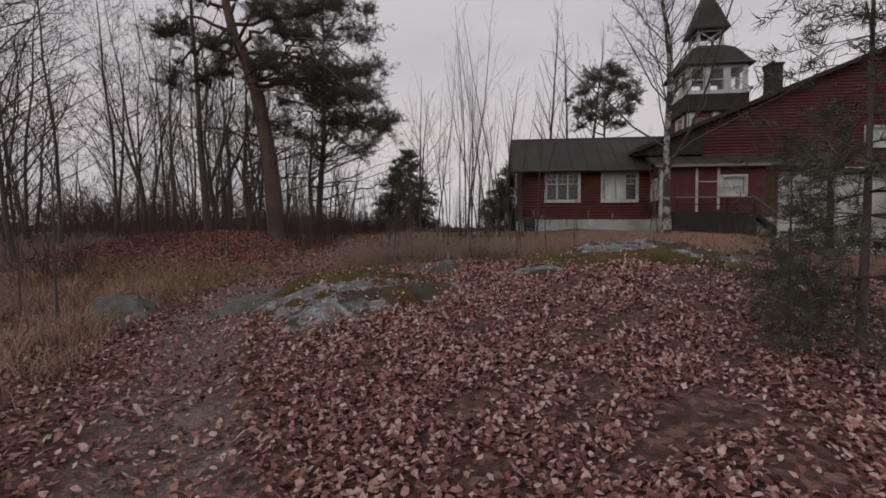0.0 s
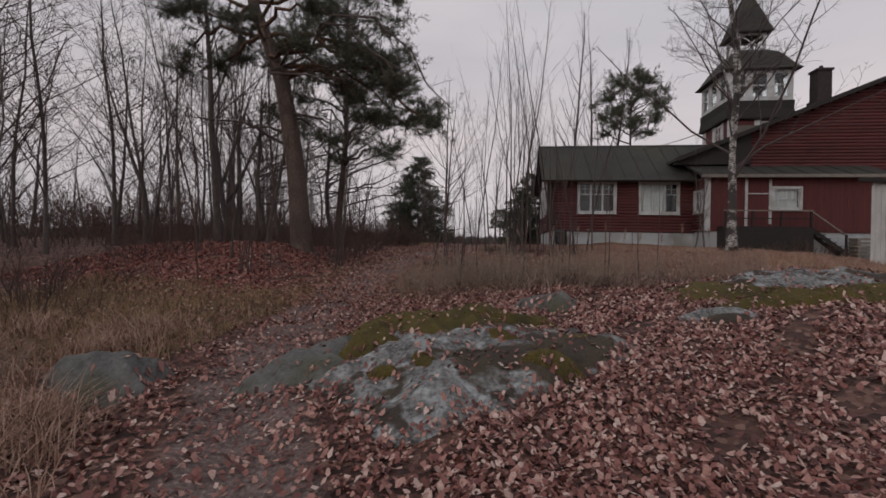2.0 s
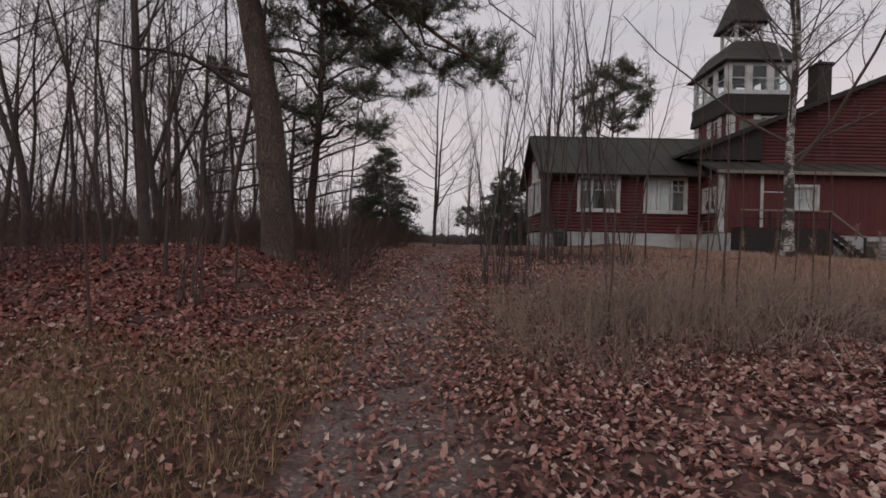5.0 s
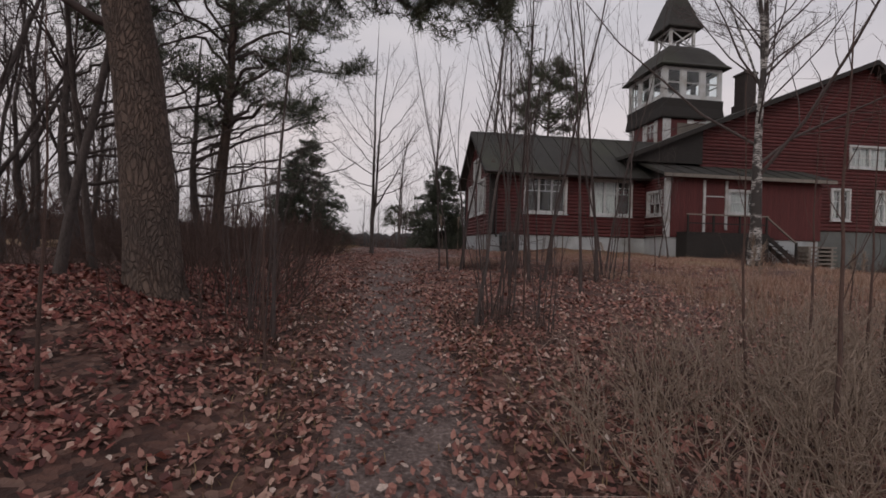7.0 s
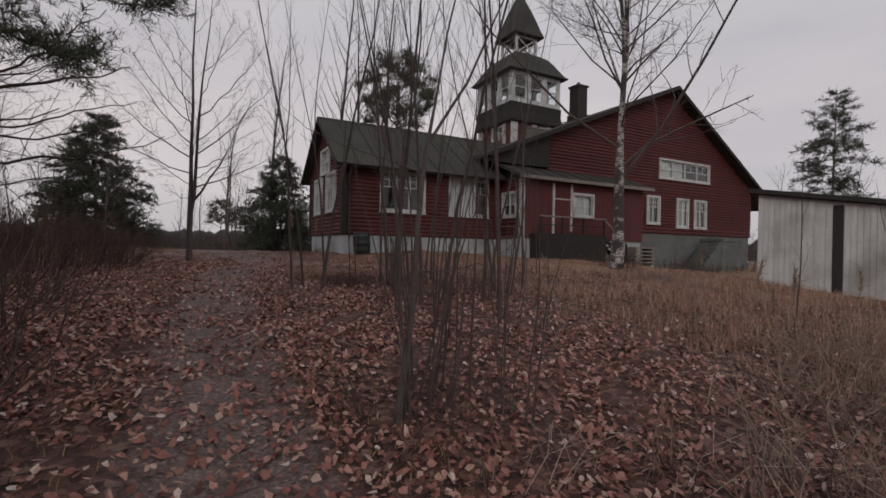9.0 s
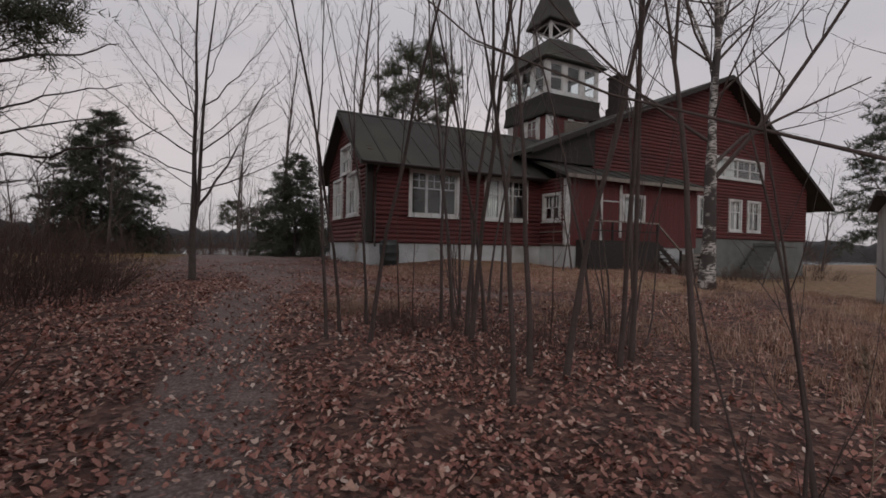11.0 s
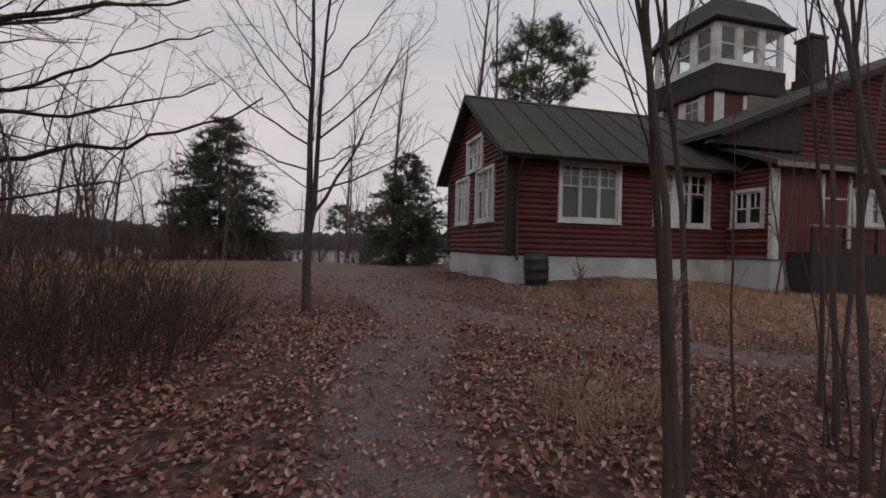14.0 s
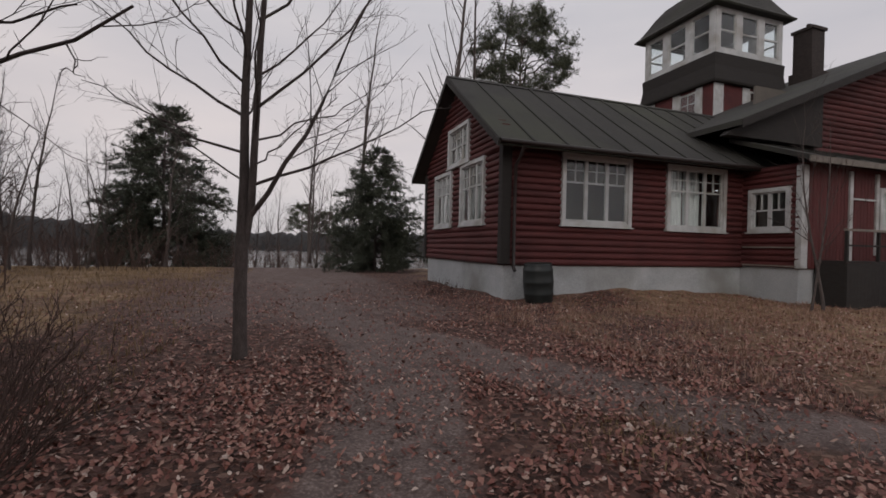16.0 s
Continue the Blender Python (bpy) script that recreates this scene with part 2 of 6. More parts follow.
def rock_surface():
    m, n, l, b = nodes_of("lichen_rock")
    a = tex(n, l, 6.0, 10.0)
    f = tex(n, l, 30.0, 8.0)
    g = tex(n, l, 1.7, 6.0)
    c = ramp(n, l, a.outputs["Fac"], [(0.36, (0.06, 0.06, 0.057)), (0.47, (0.15, 0.15, 0.148)), (0.54, (0.19, 0.195, 0.19)), (0.59, (0.34, 0.365, 0.37))]).outputs[0]
    c = mixed(n, l, 0.35, c, ramp(n, l, f.outputs["Fac"], [(0.40, (0.04, 0.04, 0.038)), (0.60, (0.36, 0.37, 0.36))]).outputs[0])
    c = mixed(n, l, ramp(n, l, g.outputs["Fac"], [(0.50, (0, 0, 0)), (0.545, (1, 1, 1))]).outputs[0], c, (0.055, 0.042, 0.026))
    crust = tex(n, l, 3.4, 7.0)
    c = mixed(n, l, ramp(n, l, crust.outputs["Fac"], [(0.56, (0, 0, 0)), (0.60, (1, 1, 1))]).outputs[0], c, (0.045, 0.034, 0.026))
    l.new(c, b.inputs["Base Color"])
    b.inputs["Roughness"].default_value = 0.9
    bumped(n, l, b, f.outputs["Fac"], 0.8, 0.03)
    return m


M_PLATES = plated_bark()
M_BIRCH, M_GLASS, M_ROCK = birch_bark(), pane_glass(), rock_surface()
M_MOSS = surface("olive_moss", (0.050, 0.040, 0.008), (0.14, 0.105, 0.022), 6.0, 1.0, (1, 1, 1), 1.0, 60.0, dirt=(0.035, 0.030, 0.010), bump_dist=0.03)
M_STONE = surface("mossy_field_stone", (0.07, 0.07, 0.065), (0.17, 0.17, 0.16), 5.0, 0.95, (1, 1, 1), 0.8, 30.0, dirt=(0.05, 0.05, 0.02), bump_dist=0.02)

# ---- ground shape ----
WALK_Y = np.array([-40, -10, 0, 3, 5.5, 8, 11, 14.5, 17.3, 20, 22, 26, 30, 36, 48, 62, 90, 400, 3000], float)
WALK_Z = np.array([-1.2, -0.5, -0.05, 0.12, 0.28, 0.46, 0.74, 1.03, 1.18, 1.29, 1.37, 1.45, 1.55, 1.6, 1.45, -1.5, -5, -7, -7], float)


def ease(v):
    v = np.clip(v, 0, 1)
    return v * v * (3 - 2 * v)


def trail_x(y):
    """The middle line of the trodden trail."""
    return np.interp(y, [-6, 0, 2, 2.8, 4, 5.5, 7.6, 10, 12.2, 16.5, 20, 21.5, 23, 24.5, 26, 28, 30, 36, 44], [0.8, -0.5, -1.65, -2.15, -2.85, -3.7, -4.1, -4.25, -4.25, -4.25, -4.0, -3.8, -3.35, -2.85, -2.8, -3.2, -3.6, -3.2, -2.5])


def height(x, y):
    x, y = np.asarray(x, float), np.asarray(y, float)
    z = np.interp(y, WALK_Y, WALK_Z)
    z = z + 0.50 * np.exp(-((x - 2.0) / 3.8) ** 2 - ((y - 7.5) / 2.4) ** 2)
    z = z + 0.45 * ease((-5.2 - x) / 2.0) * np.exp(-((y - 13.0) / 3.0) ** 2) * np.exp(-((x + 8) / 7) ** 2)
    z = z + 0.28 * np.exp(-((x - 5.0) / 3.5) ** 2 - ((y - 30.5) / 2.0) ** 2)
    z = z + 0.12 * np.exp(-((x - 6.0) / 4.0) ** 2 - ((y - 20.5) / 4.0) ** 2)
    z = z - 0.65 * ease((x - 6.5 - 0.35 * (y - 18)) / 12.0) * ease((y + 5) / 20)
    near = ease((60 - np.abs(x)) / 30) * ease((60 - np.abs(y)) / 30)
    z = z + near * (0.035 * np.sin(1.3 * x + 0.7 * y) * np.cos(0.9 * y - 0.5 * x) + 0.02 * np.sin(3.1 * x - 1.7 * y + 1.0) + 0.012 * np.sin(6.3 * x + 4.1 * y) + 0.010 * np.cos(7.7 * y - 5.1 * x))
    off = np.abs(x - trail_x(y))
    z = z - near * 0.05 * np.exp(-(off / 0.55) ** 2)
    return z


def ground_z(x, y):
    return float(height(x, y))


# outcrops and moss: middle, half widths, rise above the ground, turn, seed
ROCKS = [(-1.95, 5.85, 1.3, 1.0, 0.19, 10, 1), (-3.25, 5.82, 0.46, 0.64, 0.16, -20, 2), (2.3, 8.1, 1.5, 0.85, 0.24, -8, 3), (0.52, 6.85, 0.40, 0.17, 0.07, 5, 4), (-1.05, 7.7, 0.36, 0.24, 0.18, 0, 5), (-4.68, 5.18, 0.40, 0.32, 0.26, 30, 6)]
MOSS = [(-2.2, 6.42, 1.12, 0.60, 0.255, 22, 7), (0.95, 7.75, 0.75, 0.50, 0.10, -10, 8), (2.2, 7.2, 1.5, 0.32, 0.13, -6, 9), (-2.72, 5.95, 0.34, 0.42, 0.235, 20, 10), (-1.25, 5.5, 0.26, 0.18, 0.20, 10, 11), (-1.55, 5.95, 0.34, 0.16, 0.225, -25, 12), (-2.2, 5.45, 0.16, 0.24, 0.195, 35, 13), (-2.5, 5.3, 0.17, 0.10, 0.165, 0, 14), (-1.0, 6.0, 0.2, 0.14, 0.16, 15, 15)]


def swell(x, y, item):
    """How far an outcrop stands above the ground at a place; minus outside it."""
    cx, cy, rx, ry, rise, turn, seed = item
    a = radians(turn)
    u, v = x - cx, y - cy
    u, v = (u * np.cos(a) + v * np.sin(a)) / rx, (-u * np.sin(a) + v * np.cos(a)) / ry
    th = np.arctan2(v, u)
    edge = 1 + 0.14 * np.sin(3 * th + seed) + 0.08 * np.sin(7 * th + 2.1 * seed) + 0.05 * np.sin(13 * th + seed * 0.7)
    r = np.sqrt(u * u + v * v) / edge
    top = 1 - r ** 2.6
    bump = 0.10 * np.sin(5.1 * x + seed) * np.cos(4.3 * y) + 0.06 * np.sin(11 * x - 9 * y + seed) + 0.04 * np.sin(23 * x + 19 * y)
    return rise * (top + bump * np.clip(top * 3, 0, 1))


def top_z(x, y):
    """The ground with the outcrops on it."""
    z = height(x, y)
    add = np.zeros_like(z)
    for item in ROCKS + MOSS:
        add = np.maximum(add, swell(x, y, item))
    return z + add


def on_rock(x, y):
    add = np.zeros_like(np.asarray(x, float))
    for item in ROCKS + MOSS:
        add = np.maximum(add, swell(x, y, item) / item[4])
    return np.clip(add * 3, 0, 1)


# ---- building helpers ----
def mesh_of(name, verts, faces, material=None, smooth=False):
    me = bpy.data.meshes.new(name)
    me.from_pydata([tuple(v) for v in verts], [], faces)
    if material:
        me.materials.append(material)
    if smooth:
        me.polygons.foreach_set("use_smooth", [True] * len(me.polygons))
    me.update()
    return me


def array_mesh(name, verts, faces, material, smooth=False):
    """A mesh from arrays: verts (n, 3), faces (m, k), all faces with k corners."""
    verts, faces = np.asarray(verts, np.float32), np.asarray(faces, np.int32)
    me = bpy.data.meshes.new(name)
    me.vertices.add(len(verts))
    me.vertices.foreach_set("co", verts.ravel())
    m, k = faces.shape
    me.loops.add(m * k)
    me.loops.foreach_set("vertex_index", faces.ravel())
    me.polygons.add(m)
    me.polygons.foreach_set("loop_start", np.arange(m, dtype=np.int32) * k)
    me.polygons.foreach_set("loop_total", np.full(m, k, np.int32))
    if smooth:
        me.polygons.foreach_set("use_smooth", np.ones(m, bool))
    me.materials.append(material)
    me.update(calc_edges=True)
    return me


def link(name, me, parent=None, label=""):
    ob = new(name, me)
    if parent is not None:
        ob.parent = parent
    if label:
        ob["label"] = label
    return ob


def part(name, bm, material, parent, label="", smooth=False):
    me = bpy.data.meshes.new(name)
    bm.to_mesh(me)
    bm.free()
    me.materials.append(material)
    if smooth:
        me.polygons.foreach_set("use_smooth", [True] * len(me.polygons))
    return link(name, me, parent, label)


def thing(name, at, label, category, group="", kind=""):
    ob = new(name)
    ob.location = at
    return tagged(ob, label, category, group, kind)


def add_box(bm, x0, x1, y0, y1, z0, z1, m=None):
    vs = [bm.verts.new(v) for v in ((x0, y0, z0), (x1, y0, z0), (x1, y1, z0), (x0, y1, z0), (x0, y0, z1), (x1, y0, z1), (x1, y1, z1), (x0, y1, z1))]
    if m is not None:
        for v in vs:
            v.co = m @ v.co
    for f in ((3, 2, 1, 0), (4, 5, 6, 7), (0, 1, 5, 4), (1, 2, 6, 5), (2, 3, 7, 6), (3, 0, 4, 7)):
        bm.faces.new([vs[i] for i in f])
    return vs


def boxes(*dims, m=None, bevel=0.0):
    bm = bmesh.new()
    for d in dims:
        add_box(bm, *d, m=m)
    if bevel:
        bmesh.ops.bevel(bm, geom=bm.edges[:], offset=bevel, segments=1, affect="EDGES", profile=0.5)
    return bm


def prism(outline, axis, a, b):
    """A solid with a flat outline, drawn out from a to b along an axis; outline in the other two axes, in order."""
    bm = bmesh.new()
    def at(u, v, w):
        return {"x": (w, u, v), "y": (u, w, v), "z": (u, v, w)}[axis]
    lo = [bm.verts.new(at(u, v, a)) for u, v in outline]
    hi = [bm.verts.new(at(u, v, b)) for u, v in outline]
    n = len(outline)
    bm.faces.new(lo[::-1])
    bm.faces.new(hi)
    for i in range(n):
        bm.faces.new((lo[i], lo[(i + 1) % n], hi[(i + 1) % n], hi[i]))
    bmesh.ops.recalc_face_normals(bm, faces=bm.faces[:])
    return bm


def tubes(paths, name, material, sides=5):
    """Tapered tubes along paths: each a list of (point, radius)."""
    V, Fq, base = [], [], 0
    ring = np.arange(sides) * 2 * math.pi / sides
    cs, sn = np.cos(ring), np.sin(ring)
    for path in paths:
        P = np.array([p for p, r in path], float)
        Rr = np.array([r for p, r in path], float)
        T = np.gradient(P, axis=0)
        T /= np.linalg.norm(T, axis=1)[:, None] + 1e-9
        ref = np.where(np.abs(T[:, 2:3]) < 0.9, np.array([[0, 0, 1.0]]), np.array([[1.0, 0, 0]]))
        U = np.cross(T, ref)
        U /= np.linalg.norm(U, axis=1)[:, None] + 1e-9
        W = np.cross(T, U)
        rings = P[:, None, :] + Rr[:, None, None] * (cs[None, :, None] * U[:, None, :] + sn[None, :, None] * W[:, None, :])
        V.append(rings.reshape(-1, 3))
        n = len(path)
        i = np.arange(n - 1)[:, None] * sides
        j = np.arange(sides)[None, :]
        k = (j + 1) % sides
        Fq.append((base + np.stack([i + j, i + k, i + sides + k, i + sides + j], -1)).reshape(-1, 4))
        base += n * sides
    return array_mesh(name, np.concatenate(V), np.concatenate(Fq), material, True)


# ---- ground ----
def ground_material():
    m, n, l, b = nodes_of("leaf_litter_ground")
    co = n.new("ShaderNodeTexCoord").outputs["Object"]
    att = n.new("ShaderNodeAttribute")
    att.attribute_name = "trail"
    grass = n.new("ShaderNodeAttribute")
    grass.attribute_name = "grassy"
    litter = n.new("ShaderNodeTexVoronoi")
    litter.inputs["Scale"].default_value = 19.0
    l.new(co, litter.inputs["Vector"])
    big = tex(n, l, 0.45, 5.0)
    fine = tex(n, l, 40.0, 5.0)
    mid = tex(n, l, 4.0, 6.0)
    sep = n.new("ShaderNodeSeparateColor")
    l.new(litter.outputs["Color"], sep.inputs[0])
    leaf = ramp(n, l, sep.outputs[0], [(0.0, (0.030, 0.016, 0.012)), (0.4, (0.088, 0.040, 0.030)), (0.75, (0.20, 0.098, 0.072)), (1.0, (0.38, 0.23, 0.18))]).outputs[0]
    leaf = mixed(n, l, 0.5, leaf, ramp(n, l, mid.outputs["Fac"], [(0.3, (0.022, 0.013, 0.011)), (0.7, (0.095, 0.046, 0.036))]).outputs[0])
    turf = ramp(n, l, mid.outputs["Fac"], [(0.3, (0.13, 0.078, 0.047)), (0.55, (0.26, 0.168, 0.096)), (0.75, (0.38, 0.24, 0.155))]).outputs[0]
    soil = ramp(n, l, fine.outputs["Fac"], [(0.3, (0.075, 0.052, 0.046)), (0.52, (0.165, 0.120, 0.108)), (0.69, (0.40, 0.32, 0.29))]).outputs[0]
    soil = mixed(n, l, 0.5, soil, ramp(n, l, mid.outputs["Fac"], [(0.35, (0.082, 0.057, 0.050)), (0.7, (0.20, 0.145, 0.130))]).outputs[0])
    patch = n.new("ShaderNodeMath")
    patch.operation = "ADD"
    l.new(big.outputs["Fac"], patch.inputs[0])
    l.new(grass.outputs["Fac"], patch.inputs[1])
    c = mixed(n, l, ramp(n, l, patch.outputs[0], [(0.75, (0, 0, 0)), (1.05, (1, 1, 1))]).outputs[0], leaf, turf)
    edge = n.new("ShaderNodeMath")
    edge.operation = "MULTIPLY_ADD"
    l.new(mid.outputs["Fac"], edge.inputs[0])
    edge.inputs[1].default_value = 0.5
    l.new(att.outputs["Fac"], edge.inputs[2])
    c = mixed(n, l, ramp(n, l, edge.outputs[0], [(0.55, (0, 0, 0)), (0.95, (1, 1, 1))]).outputs[0], c, soil)
    l.new(c, b.inputs["Base Color"])
    b.inputs["Roughness"].default_value = 0.95
    h = n.new("ShaderNodeMath")
    h.operation = "ADD"
    l.new(fine.outputs["Fac"], h.inputs[0])
    l.new(litter.outputs["Distance"], h.inputs[1])
    bumped(n, l, b, h.outputs[0], 0.7, 0.03)
    return m


def side_trail(x, y):
    """Bare ground: the trail, its branch towards the entrance and the yard before the gable."""
    w = 0.50 + 0.16 * ease((y - 18) / 6)
    a = np.exp(-((x - trail_x(y)) / w) ** 4)
    mid = np.interp(y, [19.6, 20.6, 21.3, 22.6, 24.5, 26.5, 29.0], [4.5, 2.6, 1.3, -0.35, -1.4, -2.2, -3.4])
    wide = np.interp(y, [20.0, 21.5, 22.6, 24.5, 29.0], [1.5, 1.1, 0.75, 0.6, 0.7])
    branch = np.exp(-((x - mid) / wide) ** 4) * ease((y - 20.2) / 1.6) * ease((29.5 - y) / 2)
    yard = ease((y - 26) / 3) * ease((-x + 0.2) / 1.5) * ease((x + 9) / 4) * 0.6
    return np.clip(np.maximum(np.maximum(a * ease((44 - y) / 10), branch * 0.9), yard), 0, 1)


def build_ground():
    gx = np.concatenate([-np.geomspace(20, 3000, 26)[::-1], np.arange(-19.5, -11.9, 0.75), np.arange(-11.5, 12.1, 0.2), np.arange(12.75, 20, 0.75), np.geomspace(20, 3000, 26)])
    gy = np.concatenate([-np.geomspace(6, 3000, 22)[::-1], np.arange(-5.5, 32, 0.2), np.arange(32.5, 64, 0.9), np.geomspace(64, 3000, 26)])
    X, Y = np.meshgrid(gx, gy)
    Z = height(X, Y)
    ny, nx = X.shape
    i = np.arange(ny - 1)[:, None] * nx + np.arange(nx - 1)[None, :]
    faces = np.stack([i, i + 1, i + nx + 1, i + nx], -1).reshape(-1, 4)
    me = array_mesh("ground", np.stack([X, Y, Z], -1).reshape(-1, 3), faces, ground_material(), True)
    a = me.attributes.new("trail", "FLOAT", "POINT")
    a.data.foreach_set("value", side_trail(X, Y).astype(np.float32).ravel())
    g = 0.42 * np.exp(-((X + 7.5) / 3.0) ** 2 - ((Y - 7.0) / 3.0) ** 2) + 0.30 * ease((Y - 19) / 3) * ease((X + 1) / 3) + 0.45 * ease((-X - 6) / 2) * ease((Y - 24) / 3) + 0.35 * ease((X - 3) / 3) * ease((Y - 12) / 4)
    a = me.attributes.new("grassy", "FLOAT", "POINT")
    a.data.foreach_set("value", g.astype(np.float32).ravel())
    return tagged(new("ground", me), "brown ground of leaf litter, dry grass and a trodden dirt trail", "ground", kind="structure")


build_ground()

# ---- house ----
FLOOR, EAVE = 2.45, 5.42


def south(plane):
    return Matrix(((1, 0, 0, 0), (0, -1, 0, plane), (0, 0, 1, 0), (0, 0, 0, 1)))


def west(plane):
    return Matrix(((0, -1, 0, plane), (1, 0, 0, 0), (0, 0, 1, 0), (0, 0, 0, 1)))


def north(plane):
    return Matrix(((1, 0, 0, 0), (0, 1, 0, plane), (0, 0, 1, 0), (0, 0, 0, 1)))


def settle(bm):
    bmesh.ops.recalc_face_normals(bm, faces=bm.faces[:])
    return bm


house = thing("house", (9.0, 33.0, 1.5), "dark red log villa with felt roof and white-windowed tower", "house")
UNDER_HOUSE = Matrix.Translation((-9.0, -33.0, -1.5))


def house_part(name, bm, material, label="", smooth=False):
    ob = part(name, settle(bm), material, house, label, smooth)
    ob.matrix_parent_inverse = UNDER_HOUSE
    return ob


def spans(lo, hi, z0, z1, openings):
    """What is left of lo..hi in a course between z0 and z1 beside the openings."""
    out = [(lo, hi)]
    for a, b, oz0, oz1 in openings:
        if z1 > oz0 + 0.01 and z0 < oz1 - 0.01:
            nxt = []
            for s, e in out:
                if b <= s or a >= e:
                    nxt.append((s, e))
                else:
                    if a > s + 0.02:
                        nxt.append((s, a))
                    if b < e - 0.02:
                        nxt.append((b, e))
            out = nxt
    return [(s, e) for s, e in out if e - s > 0.03]


def log_wall(m, outline, z0, z1, openings=(), course=0.165, thick=0.2, logs=True, label="dark red wall of rounded horizontal logs"):
    """A wall of rounded logs with openings cut through it. outline(z) gives its two ends."""
    levels = sorted({z0, z1, *[v for o in openings for v in o[2:] if z0 < v < z1]})
    bm = bmesh.new()
    pieces = []
    for k in range(len(levels) - 1):
        a, b = levels[k], levels[k + 1]
        n = max(1, round((b - a) / course))
        for i in range(n):
            c0, c1 = a + (b - a) * i / n, a + (b - a) * (i + 1) / n
            lo, hi = outline((c0 + c1) / 2)
            if hi - lo < 0.1:
                continue
            for s, e in spans(lo, hi, c0, c1, openings):
                add_box(bm, s, e, -thick, 0.0, c0, c1, m)
                pieces.append((s, e, c0, c1))
    wall = house_part("wall", bm, M_RED, label)
    if not logs:
        return wall
    for s, e, c0, c1 in pieces:
        h = c1 - c0
        prof = [(0.0, c0 + 0.01), (0.030, c0 + 0.018), (0.055, c0 + h * 0.30), (0.060, c0 + h * 0.55), (0.045, c0 + h * 0.82), (0.0, c1 - 0.006)]
        jig = random.uniform(-0.006, 0.006)
        vs = [m @ Vector((s, v + jig if 0 < v else v, z)) for v, z in prof] + [m @ Vector((e, v + jig if 0 < v else v, z)) for v, z in prof]
        fs = [(i, i + 1, 7 + i, 6 + i) for i in range(5)] + [(5, 4, 3, 2, 1, 0), (6, 7, 8, 9, 10, 11)]
        link("log", mesh_of("log", vs, fs, M_RED), wall)
    return wall


def board_wall(m, u0, u1, z0, z1, openings=(), width=0.145, thick=0.15, label="dark red wall of upright boards"):
    bm = bmesh.new()
    levels = sorted({z0, z1, *[v for o in openings for v in o[2:] if z0 < v < z1]})
    for a, b in zip(levels, levels[1:]):
        for s, e in spans(u0, u1, a, b, openings):
            add_box(bm, s, e, -thick, 0.0, a, b, m)
    wall = house_part("wall", bm, M_REDBOARD, label)
    n = round((u1 - u0) / width)
    w = (u1 - u0) / n
    for i in range(n):
        a, b = u0 + i * w + 0.006, u0 + (i + 1) * w - 0.006
        cuts = [o for o in openings if b > o[0] and a < o[1]]
        runs = [(z0, z1)] if not cuts else [(z0, cuts[0][2]), (cuts[0][3], z1)]
        d = 0.018 + random.uniform(0, 0.006)
        for s, e in runs:
            if e - s > 0.05:
                bb = bmesh.new()
                add_box(bb, a, b, 0.0, d, s, e, m)
                part("board", settle(bb), M_REDBOARD, wall)
    return wall


def window(m, u0, u1, z0, z1, lights=3, transom=0.62, casing=0.11, curtains=(), cols=2, rows=2, label="white-framed window with small upper panes", thick=0.2, sill=True):
    """Casing, sashes with glazing bars, a pane of glass in each light, curtains behind some."""
    fr = boxes((u0, u0 + casing, -0.06, 0.085, z0, z1), (u1 - casing, u1, -0.06, 0.085, z0, z1), (u0 + casing, u1 - casing, -0.06, 0.083, z1 - casing, z1), (u0 + casing, u1 - casing, -0.06, 0.083, z0, z0 + casing * 0.9), m=m)
    win = house_part("window", fr, M_WHITE, label)
    if sill:
        part("sill", settle(boxes((u0 - 0.04, u1 + 0.04, 0.0, 0.12, z0 - 0.035, z0 - 0.002), m=m)), M_WHITE, win)
    a, b = u0 + casing, u1 - casing
    c, d = z0 + casing * 0.9, z1 - casing
    w = (b - a) / lights
    for i in range(lights):
        s, e = a + i * w + 0.003, a + (i + 1) * w - 0.003
        t = c + (d - c) * transom
        bar = [(s, s + 0.045, -0.05, 0.02, c, d), (e - 0.045, e, -0.05, 0.02, c, d), (s + 0.045, e - 0.045, -0.05, 0.018, c, c + 0.06), (s + 0.045, e - 0.045, -0.05, 0.018, d - 0.045, d)]
        if transom < 1:
            bar.append((s + 0.045, e - 0.045, -0.045, 0.012, t - 0.022, t + 0.022))
            for k in range(1, cols):
                u = s + (e - s) * k / cols
                bar.append((u - 0.013, u + 0.013, -0.04, 0.008, t + 0.022, d - 0.045))
            for k in range(1, rows):
                z = t + (d - t) * k / rows
                bar.append((s + 0.045, e - 0.045, -0.038, 0.006, z - 0.012, z + 0.012))
        part("sash", settle(boxes(*bar, m=m)), M_WHITE, win)
        pane = part("pane", settle(boxes((s + 0.03, e - 0.03, -0.030, -0.025, c + 0.03, d - 0.03), m=m)), M_GLASS, win, "dim reflecting glass")
        pane.visible_shadow = False
        if i in curtains:
            n = 28
            vs, fs = [], []
            for k in range(n + 1):
                u = s + 0.02 + (e - s - 0.04) * k / n
                v = -0.17 + 0.022 * math.sin(k * 1.35) + 0.008 * math.sin(k * 0.6)
                vs += [m @ Vector((u, v, c + 0.02)), m @ Vector((u, v, d - 0.02)), m @ Vector((u, v - 0.006, d - 0.02)), m @ Vector((u, v - 0.006, c + 0.02))]
                if k:
                    q = 4 * k
                    fs += [(q - 4, q, q + 1, q - 3), (q - 2, q + 2, q + 3, q - 1)]
            link("curtain", mesh_of("curtain", vs, fs, M_CURTAIN, True), win, "pale hanging curtain, in the wing gable a stand-in for reflected sky")
    return win


